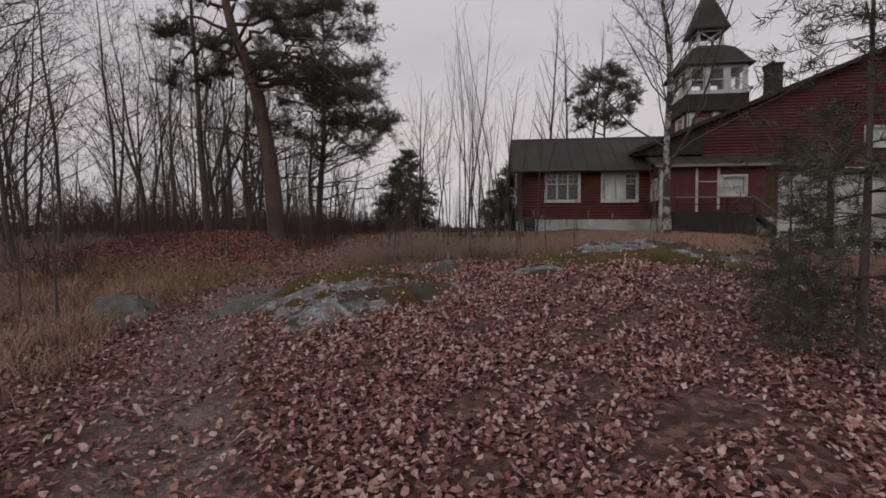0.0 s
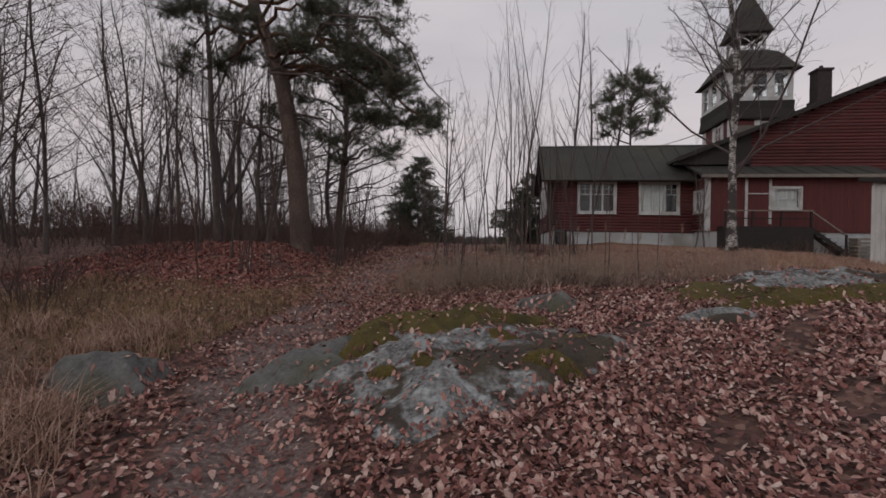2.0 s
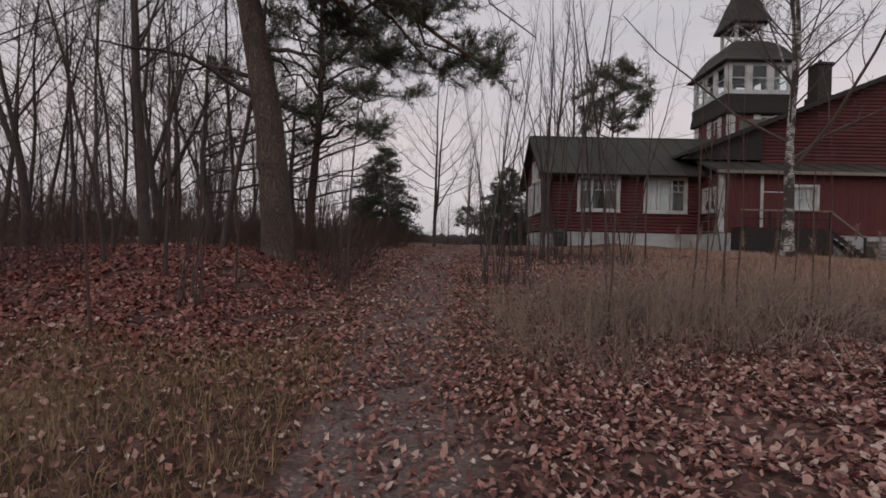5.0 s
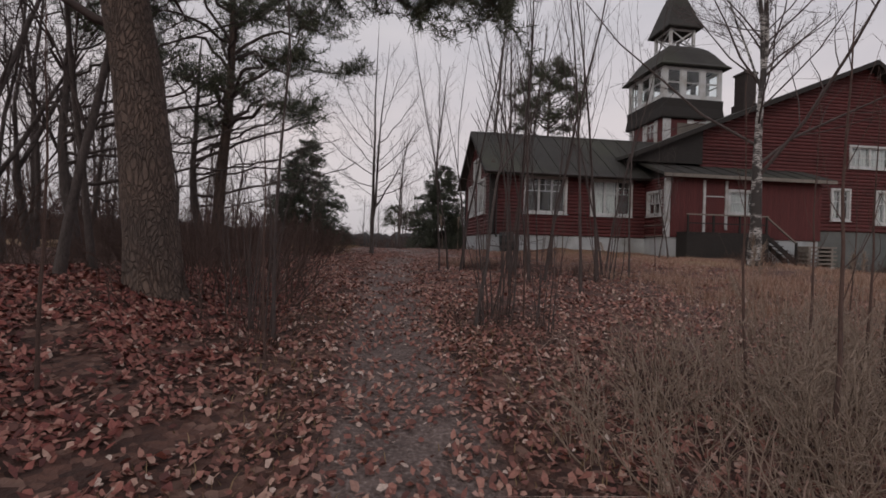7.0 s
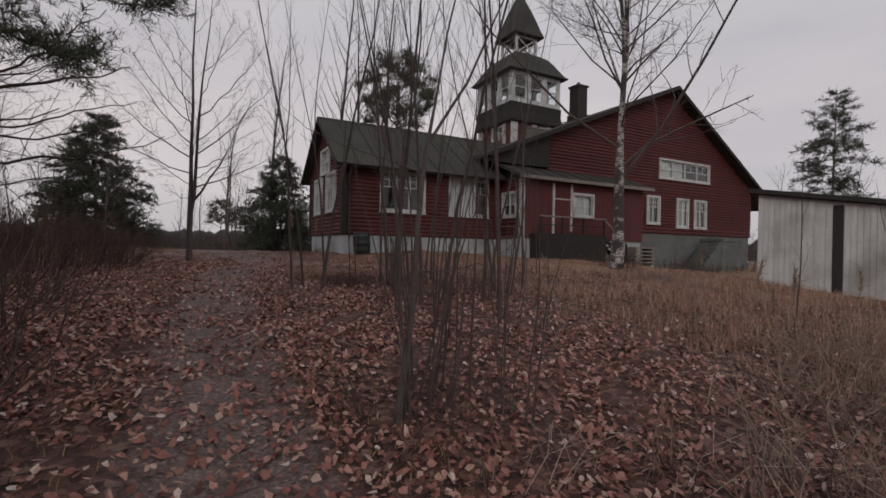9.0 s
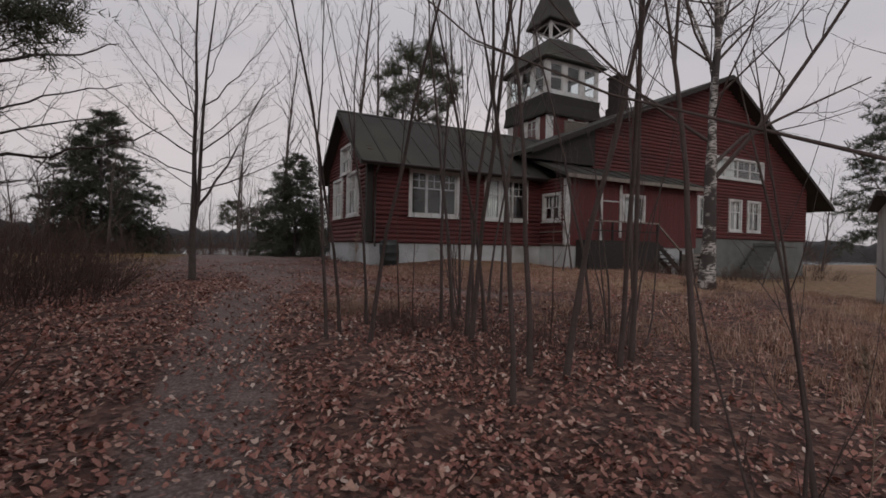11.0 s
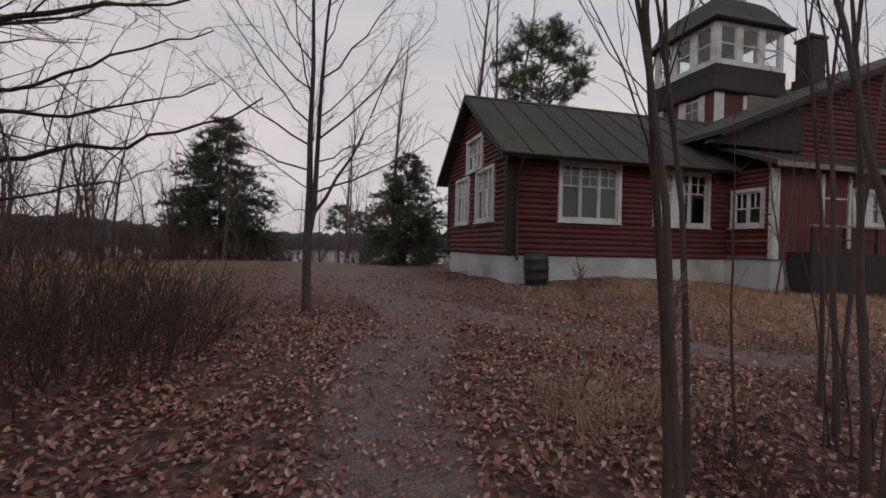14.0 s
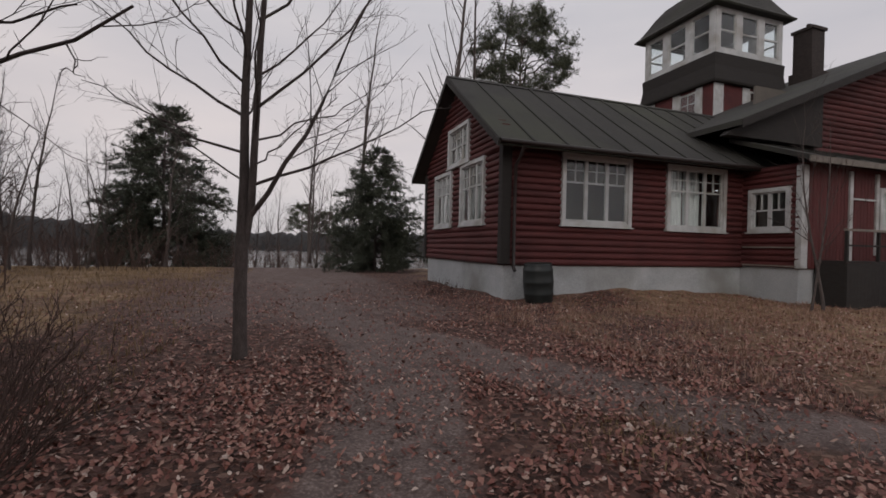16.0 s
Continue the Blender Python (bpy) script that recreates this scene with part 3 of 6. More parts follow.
def slab(pts, thick, name, material, label=""):
    """A roof plane: four corners, thickened downwards."""
    bm = bmesh.new()
    top = [bm.verts.new(p) for p in pts]
    low = [bm.verts.new((p[0], p[1], p[2] - thick)) for p in pts]
    bm.faces.new(top)
    bm.faces.new(low[::-1])
    for i in range(4):
        bm.faces.new((top[i], low[i], low[(i + 1) % 4], top[(i + 1) % 4]))
    return house_part(name, bm, material, label)


def seams(roof, a0, a1, b0, b1, n):
    """Raised felt laps that run from the eave line a to the ridge line b."""
    a0, a1, b0, b1 = map(Vector, (a0, a1, b0, b1))
    up = (a1 - a0).cross(b0 - a0).normalized()
    if up.z < 0:
        up = -up
    along = (a1 - a0).normalized()
    for i in range(1, n):
        p, q = a0.lerp(a1, i / n), b0.lerp(b1, i / n)
        q = p.lerp(q, 0.97)
        w = along * 0.035
        vs = [p - w, p + w, q + w, q - w, p - w + up * 0.03, p + w + up * 0.03, q + w + up * 0.03, q - w + up * 0.03]
        link("seam", mesh_of("seam", vs, [(4, 5, 6, 7), (0, 4, 7, 3), (1, 2, 6, 5), (0, 1, 5, 4), (3, 7, 6, 2)], M_SEAM), roof)


# wing
WX0, WY0, WY1, RIDGE_Y, RIDGE_Z = 0.95, 29.85, 36.15, 33.0, 8.1
SLOPE = (RIDGE_Z - EAVE) / (RIDGE_Y - 29.25)
W1, W2 = (2.55, 4.75, 3.5, 5.36), (5.97, 8.2, 3.48, 5.34)
house_part("foundation", boxes((WX0 + 0.04, 9.3, WY0 + 0.04, WY1 - 0.04, 0.6, FLOOR), bevel=0.02), M_PLASTER, "pale grey plastered stone foundation")
log_wall(south(WY0), lambda z: (WX0, 9.0), FLOOR, 5.62, [W1, W2])
GW = [(30.86, 32.62, 3.50, 5.33), (33.38, 35.04, 3.50, 5.30), (32.0, 33.76, 5.36, 6.60)]


def wing_ends(z):
    d = min(1.0, max(0.0, (RIDGE_Z - 0.18 - z) / (RIDGE_Z - 0.18 - 5.5)))
    return (max(WY0, RIDGE_Y - 3.6 * d), min(WY1, RIDGE_Y + 3.6 * d))


log_wall(west(WX0), wing_ends, FLOOR, 7.85, GW)
log_wall(north(WY1), lambda z: (WX0, 12.0), FLOOR, 5.62, logs=False)
window(south(WY0 - 0.03), *W1, curtains=())
window(south(WY0 - 0.03), *W2, curtains=(0, 1))
# Added curtains: their pale cloth stands in for sky reflected in the panes.
window(west(WX0 - 0.03), *GW[0], lights=3, curtains=(0, 1, 2))
window(west(WX0 - 0.03), *GW[1], lights=3, curtains=(0, 1, 2))
window(west(WX0 - 0.03), *GW[2], lights=3, transom=0.5, curtains=(0, 1))
house_part("corner_board", boxes((WX0 - 0.10, WX0 + 0.16, WY0 - 0.10, WY0 + 0.12, FLOOR + 0.02, 5.5), bevel=0.015), M_DARKWOOD, "dark brown corner boards")
house_part("corner_board", boxes((WX0 - 0.10, WX0 + 0.12, WY1 - 0.12, WY1 + 0.10, FLOOR + 0.02, 5.5), bevel=0.015), M_DARKWOOD, "dark brown corner boards")
house_part("floor_deck", boxes((WX0 + 0.25, 30.0, WY0 + 0.25, WY1 - 0.25, FLOOR, FLOOR + 0.05)), M_ROOM)
house_part("inner_wall", boxes((WX0 + 0.3, 8.9, 33.0, 33.1, FLOOR + 0.05, 5.6)), M_ROOM)
house_part("inner_ceiling", boxes((WX0 + 0.25, 8.9, WY0 + 0.22, WY1 - 0.22, 5.62, 5.68)), M_ROOM)
EX0, EX1 = 0.5, 12.6
wing_roof = slab([(EX0, 29.25, EAVE), (EX1, 29.25, EAVE), (EX1, RIDGE_Y, RIDGE_Z), (EX0, RIDGE_Y, RIDGE_Z)], 0.16, "roof", M_ROOF, "mossy dark felt roof slope")
seams(wing_roof, (EX0, 29.25, EAVE), (EX1, 29.25, EAVE), (EX0, RIDGE_Y, RIDGE_Z), (EX1, RIDGE_Y, RIDGE_Z), 13)
slab([(EX0, 2 * RIDGE_Y - 29.25, EAVE), (EX0, RIDGE_Y + 0.01, RIDGE_Z), (EX1, RIDGE_Y + 0.01, RIDGE_Z), (EX1, 2 * RIDGE_Y - 29.25, EAVE)], 0.16, "roof", M_ROOF, "dark felt roof slope")
house_part("ridge_cap", prism([(RIDGE_Y - 0.16, RIDGE_Z - 0.08), (RIDGE_Y, RIDGE_Z + 0.035), (RIDGE_Y + 0.16, RIDGE_Z - 0.08)], "x", EX0 - 0.02, EX1), M_ROOF)
for sgn in (-1, 1):
    y_e = RIDGE_Y + sgn * 3.75
    house_part("verge_board", prism([(y_e, EAVE - 0.20), (y_e, EAVE - 0.02), (RIDGE_Y, RIDGE_Z - 0.02), (RIDGE_Y, RIDGE_Z - 0.21)], "x", EX0 - 0.035, EX0 - 0.003), M_DARKWOOD, "dark verge board")
gut = tubes([[((EX0, 29.19, EAVE - 0.06), 0.055), ((4.0, 29.19, EAVE - 0.065), 0.055), ((8.8, 29.19, EAVE - 0.07), 0.055)]], "gutter", M_METALPIPE, 8)
ob = link("gutter", gut, house, "dark brown eaves gutter")
ob.matrix_parent_inverse = UNDER_HOUSE
pipe = tubes([[((1.16, 29.22, EAVE - 0.10), 0.045), ((1.16, 29.40, EAVE - 0.32), 0.045), ((1.16, 29.66, EAVE - 0.52), 0.045), ((1.16, 29.68, 3.8), 0.045), ((1.16, 29.68, 2.42), 0.045), ((1.16, 29.60, 2.32), 0.045)]], "downpipe", M_METALPIPE, 8)
ob = link("downpipe", pipe, house, "dark brown downpipe")
ob.matrix_parent_inverse = UNDER_HOUSE

# entrance annex
AY, AX0, AX1 = 28.15, 8.95, 17.3
W3 = (28.37, 29.57, 3.5, 4.75)
WD = (12.13, 13.58, 3.62, 4.86)
house_part("foundation", boxes((AX0 + 0.05, AX1 - 0.05, AY + 0.05, WY0 + 0.2, 0.6, 2.5), bevel=0.02), M_PLASTER, "pale grey plastered foundation")
board_wall(south(AY), AX0, AX1, 2.5, 5.36, [WD])
log_wall(west(AX0), lambda z: (AY, WY0), 2.5, 5.36, [W3])
window(west(AX0 - 0.03), *W3, lights=2, transom=0.5, cols=2, rows=1, curtains=())
window(south(AY - 0.02), *WD, lights=1, transom=0.5, cols=2, rows=1, curtains=(0,))
house_part("corner_post", boxes((AX0 - 0.06, AX0 + 0.20, AY - 0.07, AY + 0.10, 2.5, 5.3), bevel=0.012), M_WHITE, "white corner post")
house_part("post", boxes((10.84, 10.97, AY - 0.075, AY - 0.003, 2.7, 5.25), bevel=0.01), M_WHITE, "white upright batten")
house_part("post", boxes((12.0, 12.13, AY - 0.075, AY - 0.003, 2.9, 5.25), bevel=0.01), M_WHITE, "white upright batten")
house_part("rail", boxes((10.97, 12.0, AY - 0.06, AY - 0.02, 4.46, 4.51)), M_WHITE, "thin white rail")
for z in (2.53, 3.05):
    house_part("rail", boxes((AX0 - 0.075, AX0 - 0.065, AY + 0.05, WY0 - 0.1, z, z + 0.035)), M_GREYWOOD)
annex_roof = slab([(8.55, 27.7, 5.46), (17.65, 27.7, 5.46), (17.65, 30.0, 6.35), (8.55, 30.0, 6.35)], 0.13, "roof", M_ROOF, "dark felt lean-to roof over the entrance")
seams(annex_roof, (8.55, 27.7, 5.46), (17.65, 27.7, 5.46), (8.55, 30.0, 6.35), (17.65, 30.0, 6.35), 9)
house_part("fascia", boxes((8.53, 17.67, 27.655, 27.697, 5.28, 5.44)), M_GREYWOOD, "weathered grey fascia board")
house_part("inner_wall", boxes((9.3, 17.2, 29.55, 29.6, 2.6, 5.3)), M_ROOM)

# main building
GY, PEAK_X, PEAK_Z = 29.62, 21.4, 12.05
LS, RS = 0.408, 0.615
UP = (20.45, 25.45, 6.50, 7.76)
LOW = [(19.4, 20.6, 3.66, 5.40), (22.16, 23.36, 3.52, 5.40), (23.9, 25.2, 3.52, 5.40)]


def main_ends(z):
    d = max(0.0, PEAK_Z - 0.12 - z)
    return (max(11.7, PEAK_X - d / LS), min(30.3, PEAK_X + d / RS))


log_wall(south(GY), main_ends, 3.1, PEAK_Z - 0.15, [UP, *LOW], course=0.18)
house_part("foundation", boxes((17.2, 30.25, GY + 0.04, 39.9, 0.2, 3.1), bevel=0.02), M_CONCRETE, "pale grey plastered foundation")
house_part("wall", boxes((30.1, 30.3, GY + 0.2, 40.0, 3.1, 6.5)), M_RED)
house_part("wall", boxes((11.9, 30.3, 40.0, 40.2, 1.0, 6.5)), M_RED)
house_part("wall", boxes((11.7, 11.9, 36.6, 40.2, 1.0, 7.9)), M_RED)
house_part("gable_apron", prism([(7.7, 6.25), (11.7, 6.25), (11.7, 7.98), (7.9, 6.42)], "y", GY - 0.25, GY), M_DARKWOOD, "dark boarding under the long roof slope")
window(south(GY - 0.03), *UP, lights=4, transom=0.5, cols=2, rows=1, curtains=(0, 1))
for w, cur in zip(LOW, ((0,), (0, 1), (0,))):
    window(south(GY - 0.03), *w, lights=2, curtains=cur)
LX, RX = 7.8, 32.5
slab([(LX, 29.0, PEAK_Z + 0.12 - LS * (PEAK_X - LX)), (PEAK_X, 29.0, PEAK_Z + 0.12), (PEAK_X, 40.6, PEAK_Z + 0.12), (LX, 40.6, PEAK_Z + 0.12 - LS * (PEAK_X - LX))], 0.17, "roof", M_ROOF, "long dark felt roof slope")
slab([(PEAK_X + 0.005, 29.0, PEAK_Z + 0.12), (RX, 29.0, PEAK_Z + 0.12 - RS * (RX - PEAK_X)), (RX, 40.6, PEAK_Z + 0.12 - RS * (RX - PEAK_X)), (PEAK_X + 0.005, 40.6, PEAK_Z + 0.12)], 0.17, "roof", M_ROOF, "dark felt roof slope")
for x_e, s in ((LX, LS), (RX, RS)):
    z_e = PEAK_Z + 0.12 - s * abs(PEAK_X - x_e)
    house_part("verge_board", prism([(x_e, z_e - 0.24), (x_e, z_e - 0.01), (PEAK_X, PEAK_Z + 0.11), (PEAK_X, PEAK_Z - 0.13)], "y", 28.955, 28.997), M_DARKWOOD, "dark verge board")
house_part("inner_wall", boxes((12.0, 30.0, 31.8, 31.9, 3.15, 9.0)), M_ROOM)

# chimney
chim = house_part("chimney", boxes((17.3, 18.3, 33.3, 34.3, 9.5, 10.95), (17.4, 18.2, 33.4, 34.2, 10.95, 12.75), (17.33, 18.27, 33.33, 34.27, 12.75, 12.88)), M_BRICK, "sooty dark brick chimney")
pot = tubes([[((17.8, 33.8, 12.86), 0.13), ((17.8, 33.8, 13.0), 0.12), ((17.8, 33.8, 13.15), 0.10)]], "chimney_pot", M_BRICK, 8)
link("chimney_pot", pot, chim)

# tower
TX, TY = 14.35, 35.85
tower = house_part("tower", boxes((TX - 1.85, TX + 1.85, TY - 1.85, TY + 1.85, 6.0, 9.98)), M_RED, "square red tower with glazed white gallery")


def tower_part(name, bm, material, label="", smooth=False):
    return part(name, settle(bm), material, tower, label, smooth)


def square_rings(rings, close=True):
    """A four-sided solid from (half width, height) rings."""
    bm = bmesh.new()
    prev = None
    for h, z in rings:
        cur = [bm.verts.new((TX + a * h, TY + b * h, z)) for a, b in ((-1, -1), (1, -1), (1, 1), (-1, 1))]
        if prev:
            for i in range(4):
                bm.faces.new((prev[i], prev[(i + 1) % 4], cur[(i + 1) % 4], cur[i]))
        elif close:
            bm.faces.new(cur[::-1])
        prev = cur
    if close:
        bm.faces.new(prev)
    return bm


tower_part("skirt_roof", square_rings([(2.05, 9.92), (2.08, 10.0), (2.00, 10.6), (2.02, 11.1)]), M_DARKWOOD, "dark shingled skirt below the gallery")
rot = [Matrix.Translation((TX, TY, 0)) @ Matrix.Rotation(k * math.pi / 2, 4, "Z") @ Matrix.Translation((-TX, -TY, 0)) for k in range(4)]
for k in range(4):
    fm = rot[k] @ south(TY - 1.92)
    a, b = TX - 1.92, TX + 1.92
    # white gallery: posts, sill and head, three sash windows a side
    w = 3.84 / 3
    tower_part("gallery_sill", boxes((a, b, -0.10, 0.05, 11.1, 11.32), m=fm), M_WHITE)
    tower_part("gallery_head", boxes((a, b, -0.10, 0.05, 12.88, 13.1), m=fm), M_WHITE)
    for i in range(4):
        u = a + i * w
        u0, u1 = (u, u + 0.24) if i == 0 else (u - 0.24, u) if i == 3 else (u - 0.17, u + 0.17)
        tower_part("gallery_post", boxes((u0, u1, -0.10, 0.05, 11.32, 12.88), m=fm), M_WHITE)
    for i in range(3):
        u0, u1 = a + i * w + (0.24 if i == 0 else 0.17), a + (i + 1) * w - (0.24 if i == 2 else 0.17)
        tower_part("gallery_sash", boxes((u0, u0 + 0.05, -0.05, 0.02, 11.32, 12.88), (u1 - 0.05, u1, -0.05, 0.02, 11.32, 12.88), (u0 + 0.05, u1 - 0.05, -0.05, 0.018, 12.06, 12.13), (u0 + 0.05, u1 - 0.05, -0.05, 0.018, 11.32, 11.38), (u0 + 0.05, u1 - 0.05, -0.05, 0.018, 12.82, 12.88), m=fm), M_WHITE)
        p = tower_part("gallery_pane", boxes((u0 + 0.03, u1 - 0.03, -0.022, -0.016, 11.34, 12.86), m=fm), M_GLASS)
        p.visible_shadow = False
    # lower storey: white corner boards and narrow white strips, one small window a side
    lm = rot[k] @ south(TY - 1.85)
    for u0, u1 in ((TX - 1.87, TX - 1.35), (TX - 0.25, TX + 0.15), (TX + 1.0, TX + 1.32)):
        tower_part("white_board", boxes((u0, u1, 0.003, 0.04, 8.3, 9.90), m=lm), M_WHITE)
    tower_part("small_sash", boxes((TX + 0.15, TX + 0.20, 0.003, 0.035, 8.9, 9.8), (TX + 0.95, TX + 1.0, 0.003, 0.035, 8.9, 9.8), (TX + 0.20, TX + 0.95, 0.003, 0.034, 9.72, 9.8), (TX + 0.56, TX + 0.59, 0.003, 0.03, 8.9, 9.72), (TX + 0.20, TX + 0.56, 0.003, 0.028, 9.3, 9.33), (TX + 0.59, TX + 0.95, 0.003, 0.028, 9.3, 9.33), m=lm), M_WHITE)
    tower_part("small_pane", boxes((TX + 0.2, TX + 0.95, 0.004, 0.012, 8.9, 9.72), m=lm), M_GLASS)
tower_part("gallery_floor", boxes((TX - 1.8, TX + 1.8, TY - 1.8, TY + 1.8, 11.1, 11.16)), M_GREYWOOD)
tower_part("bell_roof", square_rings([(2.28, 13.02), (2.32, 13.08), (2.12, 13.28), (1.90, 13.62), (1.65, 14.05), (1.35, 14.45), (1.0, 14.72), (0.85, 14.80)]), M_ROOF, "dark bell-shaped roof")
for a, b in ((-1, -1), (1, -1), (1, 1), (-1, 1)):
    tower_part("lantern_post", boxes((TX + a * 0.78 - 0.08, TX + a * 0.78 + 0.08, TY + b * 0.78 - 0.08, TY + b * 0.78 + 0.08, 14.78, 15.95)), M_WHITE)
for k in range(4):
    fm = rot[k] @ south(TY - 0.78)
    tower_part("lantern_rail", boxes((TX - 0.70, TX + 0.70, -0.03, 0.03, 15.78, 15.93), m=fm), M_WHITE)
    for s in (-1, 1):
        mm = fm @ Matrix.Translation((TX, 0.012 * s, 15.3)) @ Matrix.Rotation(s * 0.60, 4, "Y")
        tower_part("lantern_brace", boxes((-0.80, 0.80, -0.02, 0.02, -0.04, 0.04), m=mm), M_WHITE)
tower_part("spire", square_rings([(1.16, 15.90), (1.18, 15.98), (1.0, 16.45), (0.82, 17.05), (0.58, 17.75), (0.30, 18.5), (0.03, 19.15)]), M_ROOF, "dark bulging pointed spire")

# ---- porch and stairs before the entrance ----
porch = thing("porch", (12.2, 27.4, 1.3), "dark weathered wooden porch with slanted stair rail", "porch")


def porch_part(name, bm, material=M_DARKWOOD, label=""):
    ob = part(name, settle(bm), material, porch, label)
    ob.matrix_parent_inverse = Matrix.Translation((-12.2, -27.4, -1.3))
    return ob


for i in range(6):
    porch_part("deck_board", boxes((9.52, 13.7, 27.38 + i * 0.125, 27.495 + i * 0.125, 2.70, 2.74)))
for i in range(29):
    porch_part("skirt_board", boxes((9.52 + i * 0.145, 9.66 + i * 0.145, 27.36, 27.385, 1.1, 2.70 + random.uniform(-0.02, 0.01))))
porch_part("side_skirt", boxes((9.50, 9.52, 27.385, 28.10, 1.1, 2.70)))
for x in (9.56, 10.85, 12.2, 13.6):
    porch_part("post", boxes((x, x + 0.07, 27.39, 27.46, 2.74, 3.52)))
porch_part("rail", boxes((9.54, 13.72, 27.38, 27.47, 3.52, 3.58)), M_GREYWOOD, "grey weathered hand rail")
porch_part("rail", boxes((9.58, 13.70, 27.40, 27.44, 3.12, 3.17)), M_DARKWOOD)
for i in range(6):
    porch_part("step", boxes((13.72 + i * 0.26, 14.02 + i * 0.26, 27.4, 28.05, 2.52 - i * 0.19, 2.57 - i * 0.19)))
for y in (27.42, 27.98):
    porch_part("stringer", prism([(13.72, 2.48), (13.72, 2.70), (15.35, 1.48), (15.35, 1.20)], "y", y, y + 0.05))
porch_part("stair_rail", prism([(13.65, 3.48), (13.65, 3.56), (15.3, 2.34), (15.3, 2.26)], "y", 27.40, 27.47), M_GREYWOOD, "grey slanted hand rail")
porch_part("post", boxes((15.2, 15.28, 27.39, 27.47, 1.0, 2.38)))

block = thing("concrete_landing", (25.6, 28.9, ground_z(25.6, 28.9)), "stained grey concrete landing against the gable wall", "landing")
part("slab", settle(boxes((-0.9, 0.9, -0.75, 0.70, 1.85, 2.05), bevel=0.015)), M_CONCRETE, block)
part("base", settle(boxes((-0.82, 0.82, -0.68, 0.70, -0.3, 1.84))), M_CONCRETE, block)
for i in range(7):
    part("step", settle(boxes((-1.2 - i * 0.28, -0.9 - i * 0.28, -0.7, 0.5, -0.2, 1.80 - i * 0.26))), M_CONCRETE, block)

pallet = thing("timber_stack", (16.2, 27.3, ground_z(16.2, 27.3)), "stack of pale weathered boards beside the stairs", "boards")
for k in range(5):
    for j in range(3):
        part("plank", settle(boxes((-0.85 + 0.03 * k, 0.75 + 0.04 * (k % 3), -0.3 + j * 0.22, -0.11 + j * 0.22, 0.28 + k * 0.19, 0.36 + k * 0.19))), M_GREYWOOD, pallet)
    part("bearer", settle(boxes((-0.7, -0.6, -0.3, 0.33, 0.17 + k * 0.19, 0.28 + k * 0.19))), M_GREYWOOD, pallet)
    part("bearer", settle(boxes((0.5, 0.6, -0.3, 0.33, 0.17 + k * 0.19, 0.28 + k * 0.19))), M_GREYWOOD, pallet)
for x in (-0.7, 0.5):
    part("block", settle(boxes((x, x + 0.15, -0.3, 0.33, -0.1, 0.17))), M_PLASTER, pallet)

# ---- shed ----
shed = thing("shed", (9.8, 18.1, ground_z(9.8, 18.1)), "pale grey boarded shed with dark sloping roof", "shed")
shed.rotation_euler = (0, 0, radians(-67.3))
SZ = 1.0 - ground_z(9.8, 18.1)
part("wall", prism([(0, SZ - 0.4), (3.0, SZ - 0.4), (3.0, SZ + 2.20), (0, SZ + 2.68)], "y", 0.0, 5.0), M_SHED, shed)
part("roof", prism([(-0.25, SZ + 2.73), (3.25, SZ + 2.18), (3.25, SZ + 2.30), (-0.25, SZ + 2.85)], "y", -0.25, 5.2), M_DARKWOOD, shed, "dark thin roof edge")
for i in range(24):
    a = i * 3.0 / 24
    if 1.60 < a < 1.86:
        continue
    top = SZ + 2.66 - 0.16 * a
    part("board", settle(boxes((a + 0.004, a + 3.0 / 24 - 0.004, -0.022, 0.0, SZ - 0.38, top - 0.05))), M_SHED, shed)
part("door_gap", settle(boxes((1.64, 1.86, -0.012, 0.0, SZ - 0.3, SZ + 2.3))), M_DARKWOOD, shed, "dark gap beside the door")
for u in (0.0, 2.91):
    part("corner_board", settle(boxes((u, u + 0.09, -0.05, -0.022, SZ - 0.38, SZ + 2.6 - 0.16 * u - 0.04))), M_SHED, shed)

# ---- trees ----
def rng_unit(rng):
    v = rng.normal(size=3)
    return v / np.linalg.norm(v)


def limb(rng, start, way, length, radius, steps, wander=0.12, rise=0.0, taper=0.25):
    """One bending branch as a list of (point, radius)."""
    p, d = np.array(start, float), np.array(way, float)
    out = [(p.copy(), radius)]
    for i in range(steps):
        d = d + rng.normal(size=3) * wander + np.array([0, 0, rise])
        d /= np.linalg.norm(d)
        p = p + d * length / steps
        out.append((p.copy(), radius * (1 - (1 - taper) * (i + 1) / steps)))
    return out


def side_way(rng, d, spread):
    d = np.asarray(d, float)
    u = np.cross(d, rng_unit(rng))
    u /= np.linalg.norm(u) + 1e-9
    return d * math.cos(spread) + u * math.sin(spread)


